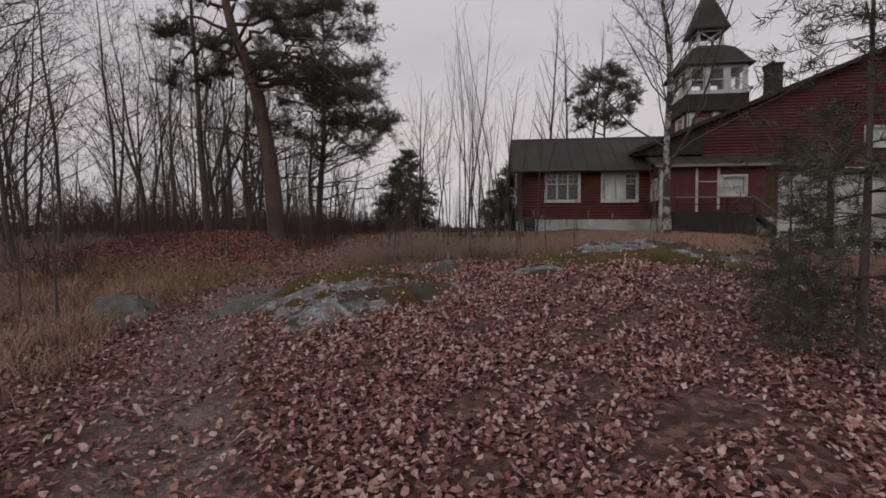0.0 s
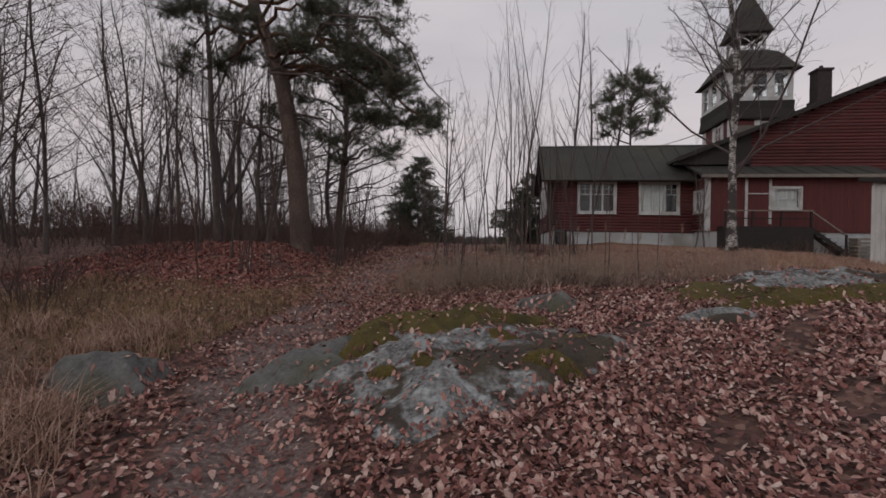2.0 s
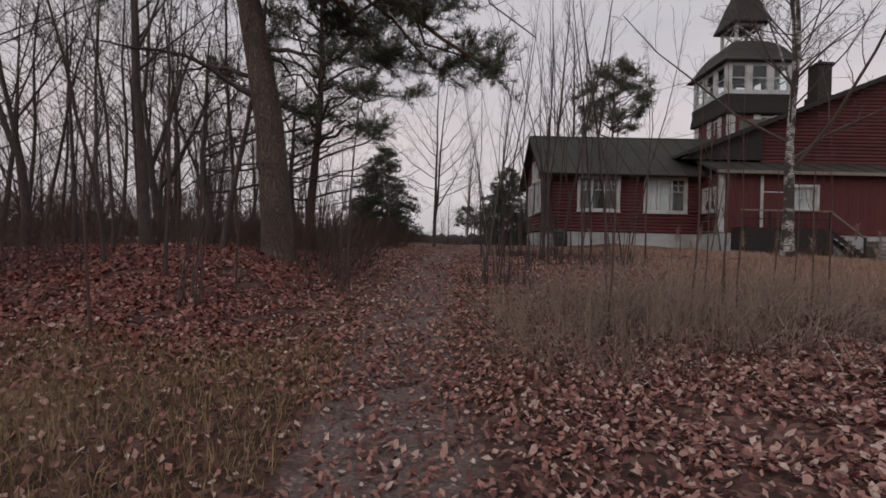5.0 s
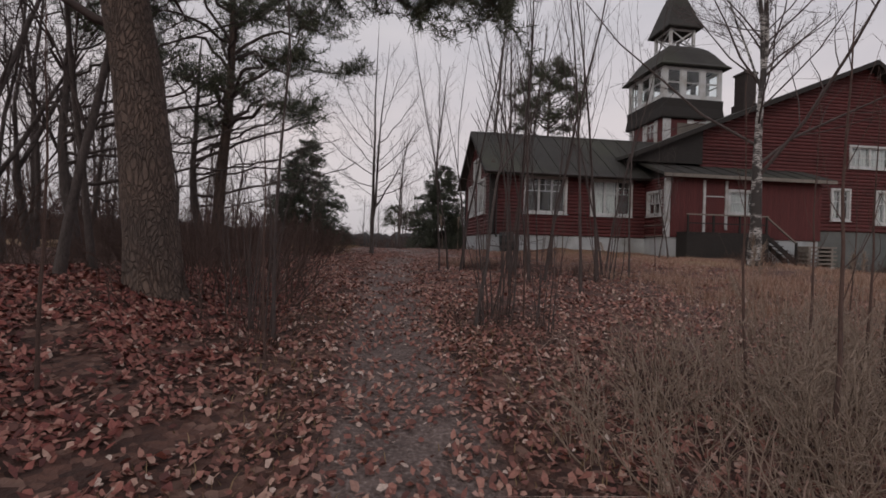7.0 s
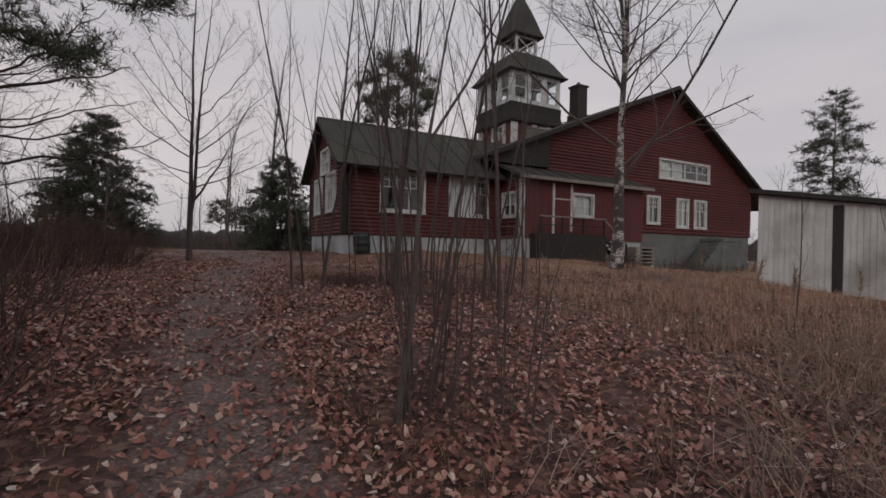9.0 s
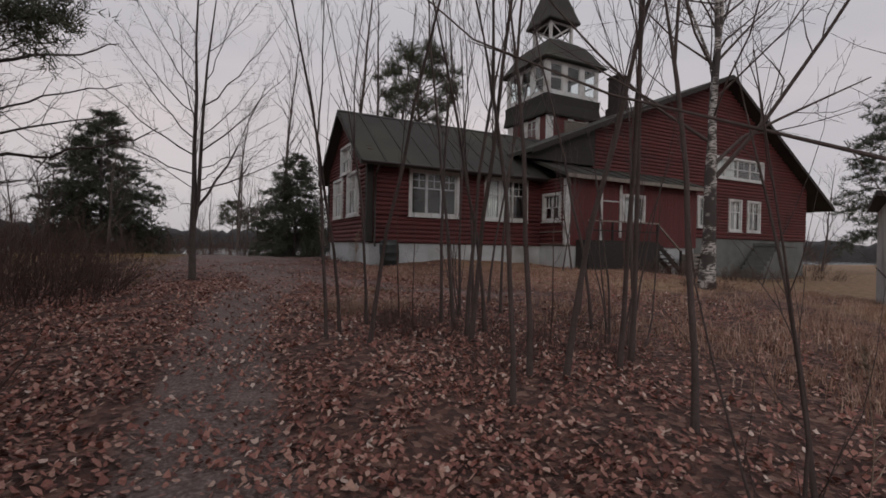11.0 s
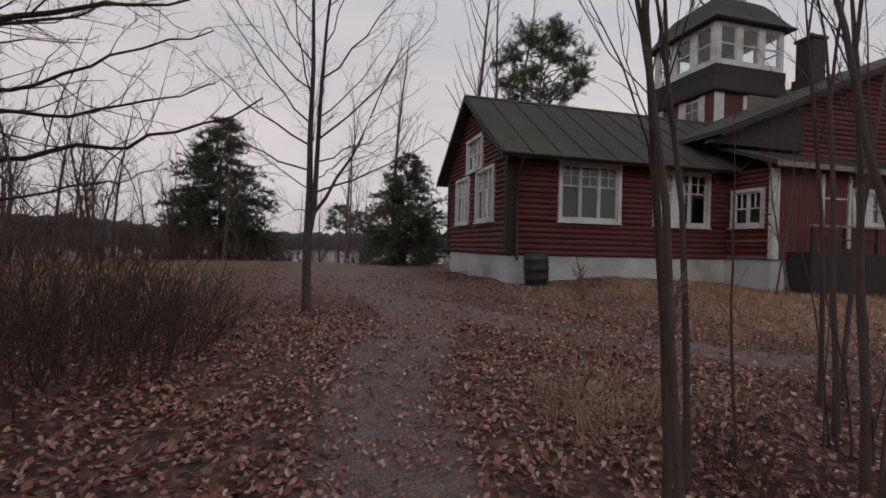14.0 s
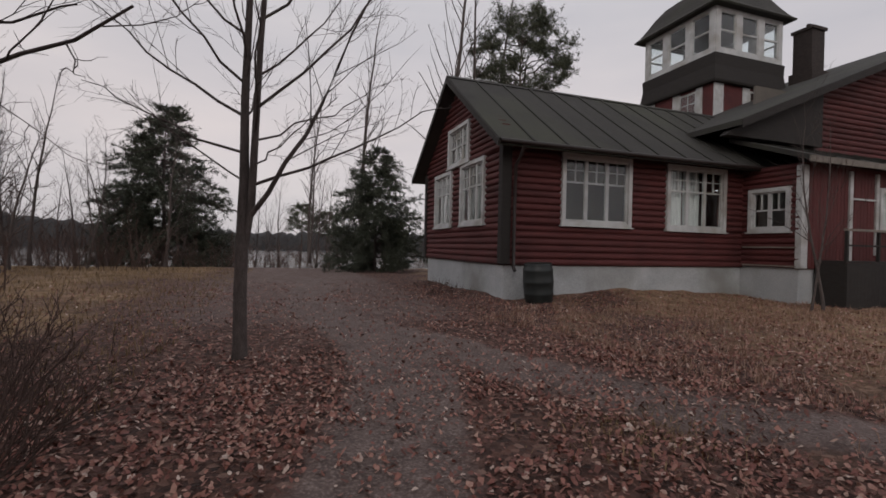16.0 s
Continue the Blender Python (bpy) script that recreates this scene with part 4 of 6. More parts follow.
def branch_out(rng, path, levels, count, ratio, spread, paths, rise, start=0.25, min_len=0.15, wander=0.14, thin=0.55, floor=0.003, ends=1):
    """Side branches along a path, and theirs in turn."""
    pts = np.array([p for p, r in path])
    rad = np.array([r for p, r in path])
    seg = np.linalg.norm(np.diff(pts, axis=0), axis=1)
    total = seg.sum()
    cum = np.concatenate([[0], np.cumsum(seg)]) / total
    for i in range(count[0]):
        f = start + (1 - start) * (i + rng.uniform(0.1, 0.9)) / count[0]
        p = np.array([np.interp(f, cum, pts[:, k]) for k in range(3)])
        r = np.interp(f, cum, rad)
        j = min(len(pts) - 2, int(np.searchsorted(cum, f)) - 1)
        d = pts[j + 1] - pts[j]
        d = d / (np.linalg.norm(d) + 1e-9)
        ln = total * ratio * (1.15 - 0.75 * f) * rng.uniform(0.6, 1.25)
        if ln < min_len:
            continue
        q = limb(rng, p, side_way(rng, d, rng.uniform(*spread)), ln, max(floor, r * thin * rng.uniform(0.7, 1.1)), 4 if levels > 1 else ends, wander, rise, 0.3)
        paths.append(q)
        if levels > 1:
            branch_out(rng, q, levels - 1, count[1:], ratio * 0.95, spread, paths, rise, 0.2, min_len, wander, thin, floor, ends)


def bare_tree(name, seed, tall, radius, label, category="tree", bark=None, twig=None, lean=(0, 0), counts=(14, 6, 4), start=0.3, spread=(0.5, 1.0), rise=0.06, ratio=0.42, stems=1, fork=None, group="", thin=0.42, wander=0.05, floor=0.0035, crook=0.06):
    """A leafless tree: trunk (or several stems) and a crown of branches and twigs, base at the origin."""
    rng = np.random.default_rng(seed)
    t = thing(name, (0, 0, 0), label, category, group)
    trunks, crown = [], []
    for s in range(stems):
        d = np.array([lean[0] + (rng.normal() * 0.12 if stems > 1 else 0), lean[1] + (rng.normal() * 0.12 if stems > 1 else 0), 1.0])
        off = np.array([rng.normal() * 0.16, rng.normal() * 0.16, -0.15]) if stems > 1 else np.array([0, 0, -0.2])
        h = tall * (rng.uniform(0.7, 1.0) if stems > 1 else 1.0)
        main = limb(rng, off, d / np.linalg.norm(d), h, radius * (rng.uniform(0.6, 1.0) if stems > 1 else 1), 10, wander, 0.03, 0.12)
        p0, r0 = main[0]
        main[0] = (p0, r0 * 1.35)
        if fork:
            main = [(p, r * (0.62 if i / 10 > fork[0][0] else 1)) for i, (p, r) in enumerate(main)]
        trunks.append(main)
        if fork:
            for ff, sp, ln, rr in fork:
                k = ff * (len(main) - 1)
                i = int(k)
                p = main[i][0] + (main[i + 1][0] - main[i][0]) * (k - i)
                dd = main[i + 1][0] - main[i][0]
                way = np.array(sp) / np.linalg.norm(sp) if isinstance(sp, tuple) else side_way(rng, dd / np.linalg.norm(dd), sp)
                q = limb(rng, p, way, ln, main[i][1] * rr, 8, crook, 0.05 if crook < 0.1 else 0.0, 0.15)
                trunks.append(q)
                branch_out(rng, q, len(counts), counts, ratio, spread, crown, rise, 0.2, thin=thin, floor=floor)
        branch_out(rng, main, len(counts), counts, ratio, spread, crown, rise, start, thin=thin, floor=floor)
    for q in trunks:
        link("trunk", tubes([q], "trunk", bark or M_BARK, 9), t)
    thick = [q for q in crown if q[0][1] > 0.012]
    slim = [q for q in crown if q[0][1] <= 0.012]
    if thick:
        link("branch_crown", tubes(thick, "branch_crown", twig or M_TWIG, 5), t)
    if slim:
        link("twig_crown", tubes(slim, "twig_crown", twig or M_TWIG, 3), t)
    return t


def needles(rng, tufts, per, length, width, name, material):
    """Tufts of needles: many thin blades round each twig end. tufts: (point, direction, size)."""
    P = np.array([p for p, d, s in tufts])
    D = np.array([d for p, d, s in tufts])
    S = np.array([s for p, d, s in tufts])
    n = len(P)
    w = rng.normal(size=(n, per, 3))
    w /= np.linalg.norm(w, axis=2)[..., None]
    way = w + D[:, None, :] * 0.55 + np.array([0, 0, 0.25])
    way /= np.linalg.norm(way, axis=2)[..., None]
    base = P[:, None, :] + D[:, None, :] * (rng.uniform(-0.8, 0.5, (n, per, 1)) * S[:, None, None] * length) + w * 0.012
    tip = base + way * (length * S[:, None, None] * rng.uniform(0.7, 1.2, (n, per, 1)))
    side = np.cross(way, rng.normal(size=(n, per, 3)))
    side /= np.linalg.norm(side, axis=2)[..., None] + 1e-9
    side *= width * S[:, None, None]
    V = np.stack([base - side, base + side, tip], 2).reshape(-1, 3)
    return array_mesh(name, V, np.arange(len(V)).reshape(-1, 3), material)


def ends_of(paths, rng, every=0.12, size=(0.8, 1.2), start=0.2):
    out = []
    for q in paths:
        pts = np.array([p for p, r in q])
        for a, b in zip(pts[:-1], pts[1:]):
            ln = np.linalg.norm(b - a)
            d = (b - a) / (ln + 1e-9)
            for k in range(max(1, int(ln / every))):
                out.append((a + (b - a) * rng.uniform(0, 1), d, rng.uniform(*size)))
    return out


def put(t, x, y, dz=0.0, turn=0.0, scale=1.0):
    """Move a thing that was built at the origin to its place on the ground."""
    t.location = (x, y, ground_z(x, y) + dz)
    t.rotation_euler = (0, 0, radians(turn))
    t.scale = (scale,) * 3
    return t


def again(t, x, y, turn=0.0, scale=1.0, dz=0.0):
    """A copy of a thing at another place."""
    c = copy_thing(t, Matrix.Identity(4))
    c.matrix_basis = Matrix.LocRotScale((x, y, ground_z(x, y) + dz), Euler((0, 0, radians(turn))), (scale,) * 3)
    return c


def bough_to(rng, start, end, radius):
    """A crooked bough that sags or climbs from the trunk to a place, with a kink or two on the way."""
    a, b = np.array(start, float), np.array(end, float)
    span = np.linalg.norm(b - a)
    bend = rng.normal(size=3) * 0.10 * span + np.array([0, 0, 0.14 * span])
    out = []
    for i in range(9):
        f = i / 8
        p = a + (b - a) * f + bend * math.sin(math.pi * f) + rng.normal(size=3) * 0.035 * span * (0 < i < 8)
        out.append((p, radius * (1 - 0.75 * f)))
    return out


def clump_twigs(rng, bough, size, n):
    """Twigs that fan out round the outer end of a bough into a flat cushion."""
    end, out = bough[-1][0], []
    for i in range(n):
        k = 8 if rng.uniform() < 0.62 else int(rng.integers(5, 8))
        p = bough[k][0] + rng.normal(size=3) * 0.06
        d = rng_unit(rng) * np.array([1.0, 1.0, 0.40]) + np.array([0, 0, 0.16])
        out.append(limb(rng, p, d / np.linalg.norm(d), size * rng.uniform(0.55, 1.25), 0.006, 4, 0.22, 0.05, 0.4))
        for j in range(3):
            s0 = out[-1 - j][1 + j][0]
            out.append(limb(rng, s0, side_way(rng, d / np.linalg.norm(d), rng.uniform(0.5, 1.0)), size * rng.uniform(0.2, 0.5), 0.004, 2, 0.2, 0.06, 0.5))
    return out


def cloud_pine(name, seed, tall, radius, spread, low, label, clumps=22, twigs=16, tuft=0.26, width=0.015, every=0.20, lean=0.02):
    """A grown pine: a bare trunk and a broad crown of needle cushions on crooked boughs, base at the origin."""
    rng = np.random.default_rng(seed)
    t = thing(name, (0, 0, 0), label, "pine tree")
    trunk = limb(rng, (0, 0, -0.3), (lean, 0, 1), tall, radius, 12, 0.035, 0.05, 0.10)
    link("trunk", tubes([trunk], "trunk", M_PINEBARK, 9), t)
    pts = np.array([p for p, r in trunk])
    boughs, fine = [], []
    for i in range(clumps):
        f = (i + 0.5) / clumps
        z = tall * (low + (1 - low) * f)
        reach = spread * (0.35 + 0.65 * math.sin(math.pi * min(1.0, 0.22 + 0.80 * f))) * rng.uniform(0.55, 1.05)
        a = 2.4 * i + rng.uniform(-0.4, 0.4)
        root = max(tall * low * 0.9, z - reach * rng.uniform(0.15, 0.45))
        p = np.array([np.interp(root, pts[:, 2], pts[:, k]) for k in range(3)])
        q = bough_to(rng, p, (p[0] + reach * math.cos(a), p[1] + reach * math.sin(a), z), radius * 0.32 * (1.1 - 0.6 * f))
        boughs.append(q)
        fine += clump_twigs(rng, q, spread * rng.uniform(0.22, 0.34), twigs)
    link("bough_crown", tubes(boughs, "bough_crown", M_TWIG, 5), t)
    link("needle_crown", needles(rng, ends_of(fine, rng, every), 8, tuft, width, "needle_crown", M_NEEDLE), t)
    return t


def yard_tree():
    """A leafless young maple: two close stems and long limbs that climb outwards, base at the origin."""
    rng = np.random.default_rng(8)
    t = thing("maple_tree", (0, 0, 0), "young leafless maple with two close grey stems beside the trail", "tree")
    stem_a = [((0, 0, -0.2), 0.115), ((0.0, 0, 0.15), 0.088), ((-0.01, 0, 0.8), 0.080), ((0.0, 0, 1.5), 0.076), ((0.01, 0.02, 2.2), 0.060), ((0.0, 0.03, 3.2), 0.050), ((0.03, 0.03, 4.4), 0.040), ((0.0, 0.05, 5.8), 0.028), ((0.05, 0.05, 7.4), 0.016), ((0.08, 0.0, 8.8), 0.005)]
    stem_b = [((0.02, -0.01, 1.35), 0.05), ((0.10, -0.04, 1.9), 0.050), ((0.13, -0.05, 2.8), 0.044), ((0.17, -0.05, 3.9), 0.036), ((0.25, -0.08, 5.2), 0.026), ((0.42, -0.12, 6.8), 0.014), ((0.50, -0.1, 8.0), 0.005)]
    stems = [[(np.array(p, float), r) for p, r in rows] for rows in (stem_a, stem_b)]
    for q in stems:
        link("trunk", tubes([q], "trunk", M_BARK, 10), t)
    # limbs: stem, height, reach along and across the view of the trail, rise, radius
    plan = [(1, 1.75, 1.35, -0.2, 3.0, 0.040), (1, 2.15, 1.9, 0.1, 1.1, 0.026), (1, 2.7, 1.3, 0.5, 1.0, 0.018), (0, 2.55, -1.75, 0.1, 0.95, 0.024), (0, 2.2, -0.9, -0.5, 0.9, 0.016), (0, 3.0, -2.1, 0.4, 1.9, 0.026), (0, 3.4, -1.3, -0.5, 2.2, 0.022), (1, 3.1, 1.7, -0.1, 2.1, 0.024), (1, 3.5, 1.0, 0.7, 1.9, 0.020),
            (0, 2.9, -0.3, 1.2, 1.3, 0.020), (1, 2.8, 0.5, -1.2, 1.4, 0.020), (0, 4.0, -1.5, 0.1, 2.1, 0.022), (1, 4.2, 1.5, 0.2, 2.4, 0.022), (0, 4.5, -0.9, -0.7, 2.0, 0.018), (1, 4.8, 0.9, -0.7, 2.0, 0.016), (0, 5.2, -1.1, 0.4, 1.9, 0.016), (1, 5.5, 1.0, 0.3, 1.8, 0.014), (0, 5.9, -0.7, -0.3, 1.6, 0.012), (0, 3.7, 0.2, -1.4, 1.9, 0.020), (0, 1.75, -0.8, 0.5, 0.5, 0.012), (1, 2.4, 1.0, -0.9, 0.5, 0.014), (0, 6.6, 0.5, 0.4, 1.5, 0.010)]
    limbs, twigs = [], []
    for k, z, u, v, rise, r in plan:
        pts = np.array([p for p, rad in stems[k]])
        p = np.array([np.interp(z, pts[:, 2], pts[:, i]) for i in range(3)])
        side = 1.22 * (np.array([0.944, -0.329, 0]) * u + np.array([0.329, 0.944, 0]) * v)
        q = []
        for i in range(9):
            f = i / 8
            q.append((p + side * f ** 0.9 + np.array([0, 0, rise * f ** 1.1]) + rng.normal(size=3) * 0.022 * (i > 0), 0.85 * r * (1 - 0.80 * f)))
        limbs.append(q)
        branch_out(rng, q, 2, (11, 6), 0.44, (0.4, 0.9), twigs, 0.02, 0.22, 0.10, 0.12, 0.45, 0.0030)
    branch_out(rng, stems[0], 2, (14, 6), 0.14, (0.4, 0.8), twigs, 0.06, 0.35, 0.1, 0.1, 0.2, 0.0030)
    for q in limbs:
        link("limb", tubes([q], "limb", M_BARK, 6), t)
    link("twig_crown", tubes(twigs, "twig_crown", M_TWIG, 3), t)
    return t


def crooked_oak():
    """A leafless oak whose long limbs wind sideways over the trail side, base at the origin."""
    rng = np.random.default_rng(15)
    t = thing("oak_tree", (0, 0, 0), "leafless oak with long crooked limbs over the trail side", "tree")
    trunk = limb(rng, (0, 0, -0.2), (-0.04, 0, 1), 7.5, 0.15, 12, 0.06, 0.04, 0.12)
    link("trunk", tubes([trunk], "trunk", M_BARK, 10), t)
    pts = np.array([p for p, r in trunk])
    # limbs: height on the trunk, a place on the way, the end, radius
    plan = [(1.9, (2.0, 1.0, 2.15), (4.9, -1.2, 3.05), 0.055), (1.6, (1.8, 1.8, 1.85), (3.4, 1.0, 2.25), 0.034), (2.3, (2.5, 0.1, 2.85), (4.2, 0.4, 3.5), 0.042), (2.6, (2.4, -0.9, 3.0), (4.4, -1.5, 3.7), 0.040), (3.0, (2.8, -1.2, 3.95), (4.2, 0.5, 5.0), 0.055), (3.2, (2.6, -0.4, 4.3), (4.0, -1.4, 5.6), 0.045),
            (3.6, (1.6, 1.2, 4.6), (3.2, 1.6, 5.4), 0.040), (2.8, (1.4, -1.6, 3.4), (2.6, -2.8, 4.2), 0.040), (3.4, (-1.2, 0.8, 4.2), (-2.6, 1.4, 5.0), 0.045), (4.2, (1.2, -0.6, 5.6), (2.6, -0.4, 6.6), 0.040), (4.6, (-0.8, -1.0, 5.8), (-1.8, -1.8, 6.8), 0.038), (5.0, (0.6, 1.0, 6.2), (1.6, 1.8, 7.2), 0.032)]
    limbs, twigs = [], []
    for z, way, end, r in plan:
        p = np.array([np.interp(z, pts[:, 2], pts[:, k]) for k in range(3)])
        m, e = np.array(way), np.array(end)
        q, drift = [], np.zeros(3)
        for i in range(17):
            f = i / 16
            drift = drift * 0.72 + rng.normal(size=3) * 0.055 * (i > 0)
            q.append(((1 - f) ** 2 * p + 2 * f * (1 - f) * m + f * f * e + drift, r * (1 - 0.82 * f)))
        limbs.append(q)
        branch_out(rng, q, 3, (12, 6, 3), 0.36, (0.45, 1.1), twigs, 0.035, 0.22, 0.12, 0.26, 0.50, 0.0042, 2)
    for q in limbs:
        link("limb", tubes([q], "limb", M_BARK, 7), t)
    link("twig_crown", tubes(twigs, "twig_crown", M_TWIG, 3), t)
    return t


def big_pine():
    rng = np.random.default_rng(11)
    t = thing("pine_tree", (-6.68, 13.05, ground_z(-6.68, 13.05)), "tall leaning Scots pine with rough bark and dark needles", "pine tree")
    rows = [((0.02, 0, -0.25), 0.36), ((0, 0, 0.05), 0.285), ((-0.03, 0, 0.5), 0.255), ((-0.10, 0, 1.3), 0.24), ((-0.20, 0, 2.2), 0.225), ((-0.38, 0, 3.2), 0.21), ((-0.60, 0.05, 4.2), 0.19), ((-0.98, 0.1, 5.2), 0.165), ((-1.40, 0.1, 6.1), 0.145), ((-1.7, 0.2, 7.1), 0.12), ((-1.8, 0.3, 8.3), 0.09), ((-1.7, 0.3, 9.6), 0.06), ((-1.6, 0.3, 10.8), 0.025)]
    trunk = [(np.array(p, float), r) for p, r in rows]
    link("trunk", tubes([trunk], "trunk", M_PLATES, 18), t)
    limbs = []
    # limbs: height along the trunk, then where the clump at its end lies: x, y, z, its half width
    plan = [(4.3, 3.45, -0.45, 2.95, 0.62, 0.085), (4.5, 3.0, 0.0, 3.35, 0.55, 0.06), (4.6, 2.5, 0.2, 3.2, 0.6, 0.06), (4.9, 2.3, -0.2, 3.9, 0.7, 0.07), (4.7, 1.6, 0.1, 3.35, 0.6, 0.06), (5.0, 1.5, -0.5, 4.3, 0.65, 0.06), (5.1, 1.3, 0.6, 4.8, 0.75, 0.06), (5.4, 2.1, 0.4, 4.9, 0.6, 0.06),
            (5.3, 0.8, 0.9, 4.2, 0.6, 0.05), (5.6, 1.0, -0.4, 5.6, 0.7, 0.06), (5.9, 0.3, -0.8, 6.0, 0.65, 0.055), (5.6, -2.5, 0.2, 4.75, 0.6, 0.065), (5.4, -3.2, -0.2, 4.6, 0.6, 0.06), (5.8, -2.0, 0.6, 5.1, 0.6, 0.055), (6.1, -3.9, 0.3, 6.3, 0.65, 0.06), (6.3, -3.0, -0.3, 6.1, 0.6, 0.055),
            (4.9, 2.7, -1.0, 3.75, 0.5, 0.055), (5.0, 0.6, -1.3, 4.6, 0.55, 0.05), (5.2, -0.9, -1.5, 5.0, 0.55, 0.05), (5.2, 0.2, 1.9, 4.6, 0.65, 0.05), (5.6, -1.8, 1.8, 5.4, 0.65, 0.05), (6.4, 1.2, 0.3, 6.9, 0.8, 0.06), (6.6, -0.2, -1.2, 7.2, 0.75, 0.055), (6.9, -3.2, 0.4, 7.6, 0.8, 0.06), (7.0, -1.2, 1.6, 7.6, 0.8, 0.055),
            (7.3, 0.7, -0.3, 8.2, 0.85, 0.055), (7.6, -2.8, -0.8, 8.6, 0.8, 0.05), (8.0, -0.9, 1.3, 8.9, 0.8, 0.05), (8.5, -2.4, 0.9, 9.5, 0.75, 0.045), (8.8, -0.6, -0.6, 9.8, 0.8, 0.045), (9.6, -1.6, 0.3, 10.9, 0.8, 0.035)]
    zs = np.array([p[2] for p, r in trunk])
    pts = np.array([p for p, r in trunk])
    boughs, twigs = [], []
    for z, cx, cy, cz, size, r in plan:
        p = np.array([np.interp(z, zs, pts[:, k]) for k in range(3)])
        q = bough_to(rng, p, (cx, cy, cz), r)
        boughs.append(q)
        twigs += clump_twigs(rng, q, size, 26)
    live = len(boughs)
    # the long half-bare bough that hangs over the trail
    for end in ((3.9, -1.3, 3.1), (3.2, -2.0, 3.5), (2.4, -1.9, 3.2)):
        q = bough_to(rng, np.array([np.interp(4.6, zs, pts[:, k]) for k in range(3)]), end, 0.035)
        boughs.append(q)
        branch_out(rng, q, 2, (9, 5), 0.30, (0.5, 1.1), boughs, -0.05, 0.35, 0.1, 0.2, 0.5)
    # dead lower limbs without needles
    for z, az, rise, ln in ((2.6, 190, 0.15, 2.6), (3.0, 170, 0.35, 1.7), (3.4, 340, 0.1, 1.6), (3.2, 100, 0.2, 1.4)):
        p = np.array([np.interp(z, zs, pts[:, k]) for k in range(3)])
        d = np.array([math.cos(radians(az)), math.sin(radians(az)), rise])
        q = limb(rng, p, d / np.linalg.norm(d), ln, 0.05, 8, 0.2, -0.03, 0.2)
        boughs.append(q)
        branch_out(rng, q, 2, (6, 4), 0.32, (0.5, 1.1), boughs, 0.0, 0.3, 0.1, 0.2, 0.5)
    for q in boughs[:live]:
        link("bough", tubes([q], "bough", M_PINEBARK_UP, 7), t)
    link("dead_limb_tangle", tubes(boughs[live:], "dead_limb_tangle", M_TWIG, 5), t)
    link("twig_crown", tubes(twigs, "twig_crown", M_TWIG, 3), t)
    tufts = ends_of(twigs, rng, 0.085)
    link("needle_crown", needles(rng, tufts, 14, 0.115, 0.0050, "needle_crown", M_NEEDLE), t)
    return t


def conifer(name, seed, tall, spread, label, low=0.12, per=10, shape=1.0, radius=0.16, tuft=0.30, whorl=0.42, droop=-0.03, material=None, width=0.022, crown_from=None, category="conifer"):
    """A spruce or young pine: trunk, whorls of branches and needle tufts, base at the origin."""
    rng = np.random.default_rng(seed)
    t = thing(name, (0, 0, 0), label, category)
    trunk = limb(rng, (0, 0, -0.3), (0, 0, 1), tall + 0.2, radius, 10, 0.012, 0.05, 0.06)
    link("trunk", tubes([trunk], "trunk", M_BARK, 8), t)
    pts = np.array([p for p, r in trunk])
    paths, twigs = [], []
    z = tall * low
    while z < tall * 0.97:
        f = z / tall
        p = np.array([np.interp(z, pts[:, 2], pts[:, k]) for k in range(3)])
        for k in range(per):
            a = rng.uniform(0, 2 * math.pi)
            ln = spread * (1 - f) ** shape * rng.uniform(0.45, 1.22) + 0.12
            if crown_from:
                ln = spread * math.sqrt(max(0.03, 1 - ((f - crown_from) / (1 - crown_from)) ** 2)) * rng.uniform(0.4, 1.1)
            d = np.array([math.cos(a), math.sin(a), 0.25 - 0.35 * (1 - f) + (0.35 if crown_from else 0)])
            q = limb(rng, p, d / np.linalg.norm(d), ln, radius * (0.075 + 0.125 * (1 - f)), 5, 0.10, droop, 0.25)
            paths.append(q)
            branch_out(rng, q, 1, (max(3, int(ln * 4.0)),), 0.36, (0.5, 1.0), twigs, 0.0, 0.25, 0.08, 0.1, 0.5)
        z += whorl * rng.uniform(0.75, 1.25) * (1.15 - 0.6 * f)
    link("branch_crown", tubes(paths, "branch_crown", M_TWIG, 4), t)
    tufts = ends_of(twigs + [q[2:] for q in paths], rng, tuft * 0.62)
    link("needle_crown", needles(rng, tufts, 9, tuft, width, "needle_crown", material or M_SPRUCE), t)
    return t


big_pine()
birch = put(bare_tree("birch_tree", 5, 15.0, 0.165, "tall leafless birch with white and black bark before the house", "birch tree", M_BIRCH, M_TWIG, (0.0, 0), (28, 9, 5), 0.18, (0.6, 1.05), 0.05, 0.42, fork=[(0.24, (0.16, 0.05, 1.0), 9.0, 0.75), (0.36, 0.35, 6.5, 0.5)], thin=0.44, floor=0.007), 6.8, 20.5)
put(yard_tree(), -4.66, 25.75)
oak = put(crooked_oak(), -10.2, 24.4)
again(oak, -11.4, 20.0, 18, 0.95)
bare_a = bare_tree("bare_tree", 21, 9.5, 0.10, "slender leafless tree with upright dark branches", "tree", counts=(20, 7, 3), start=0.18, group="bare trees of the wood", spread=(0.4, 0.9), floor=0.0065)
bare_b = bare_tree("bare_tree", 22, 11.0, 0.115, "leafless tree with wide spreading crooked branches", "tree", counts=(16, 8, 4), start=0.22, group="bare trees of the wood", fork=[(0.22, 0.55, 6.5, 0.8), (0.3, 0.7, 5.0, 0.6)], ratio=0.46, spread=(0.6, 1.15), wander=0.08, floor=0.0065)
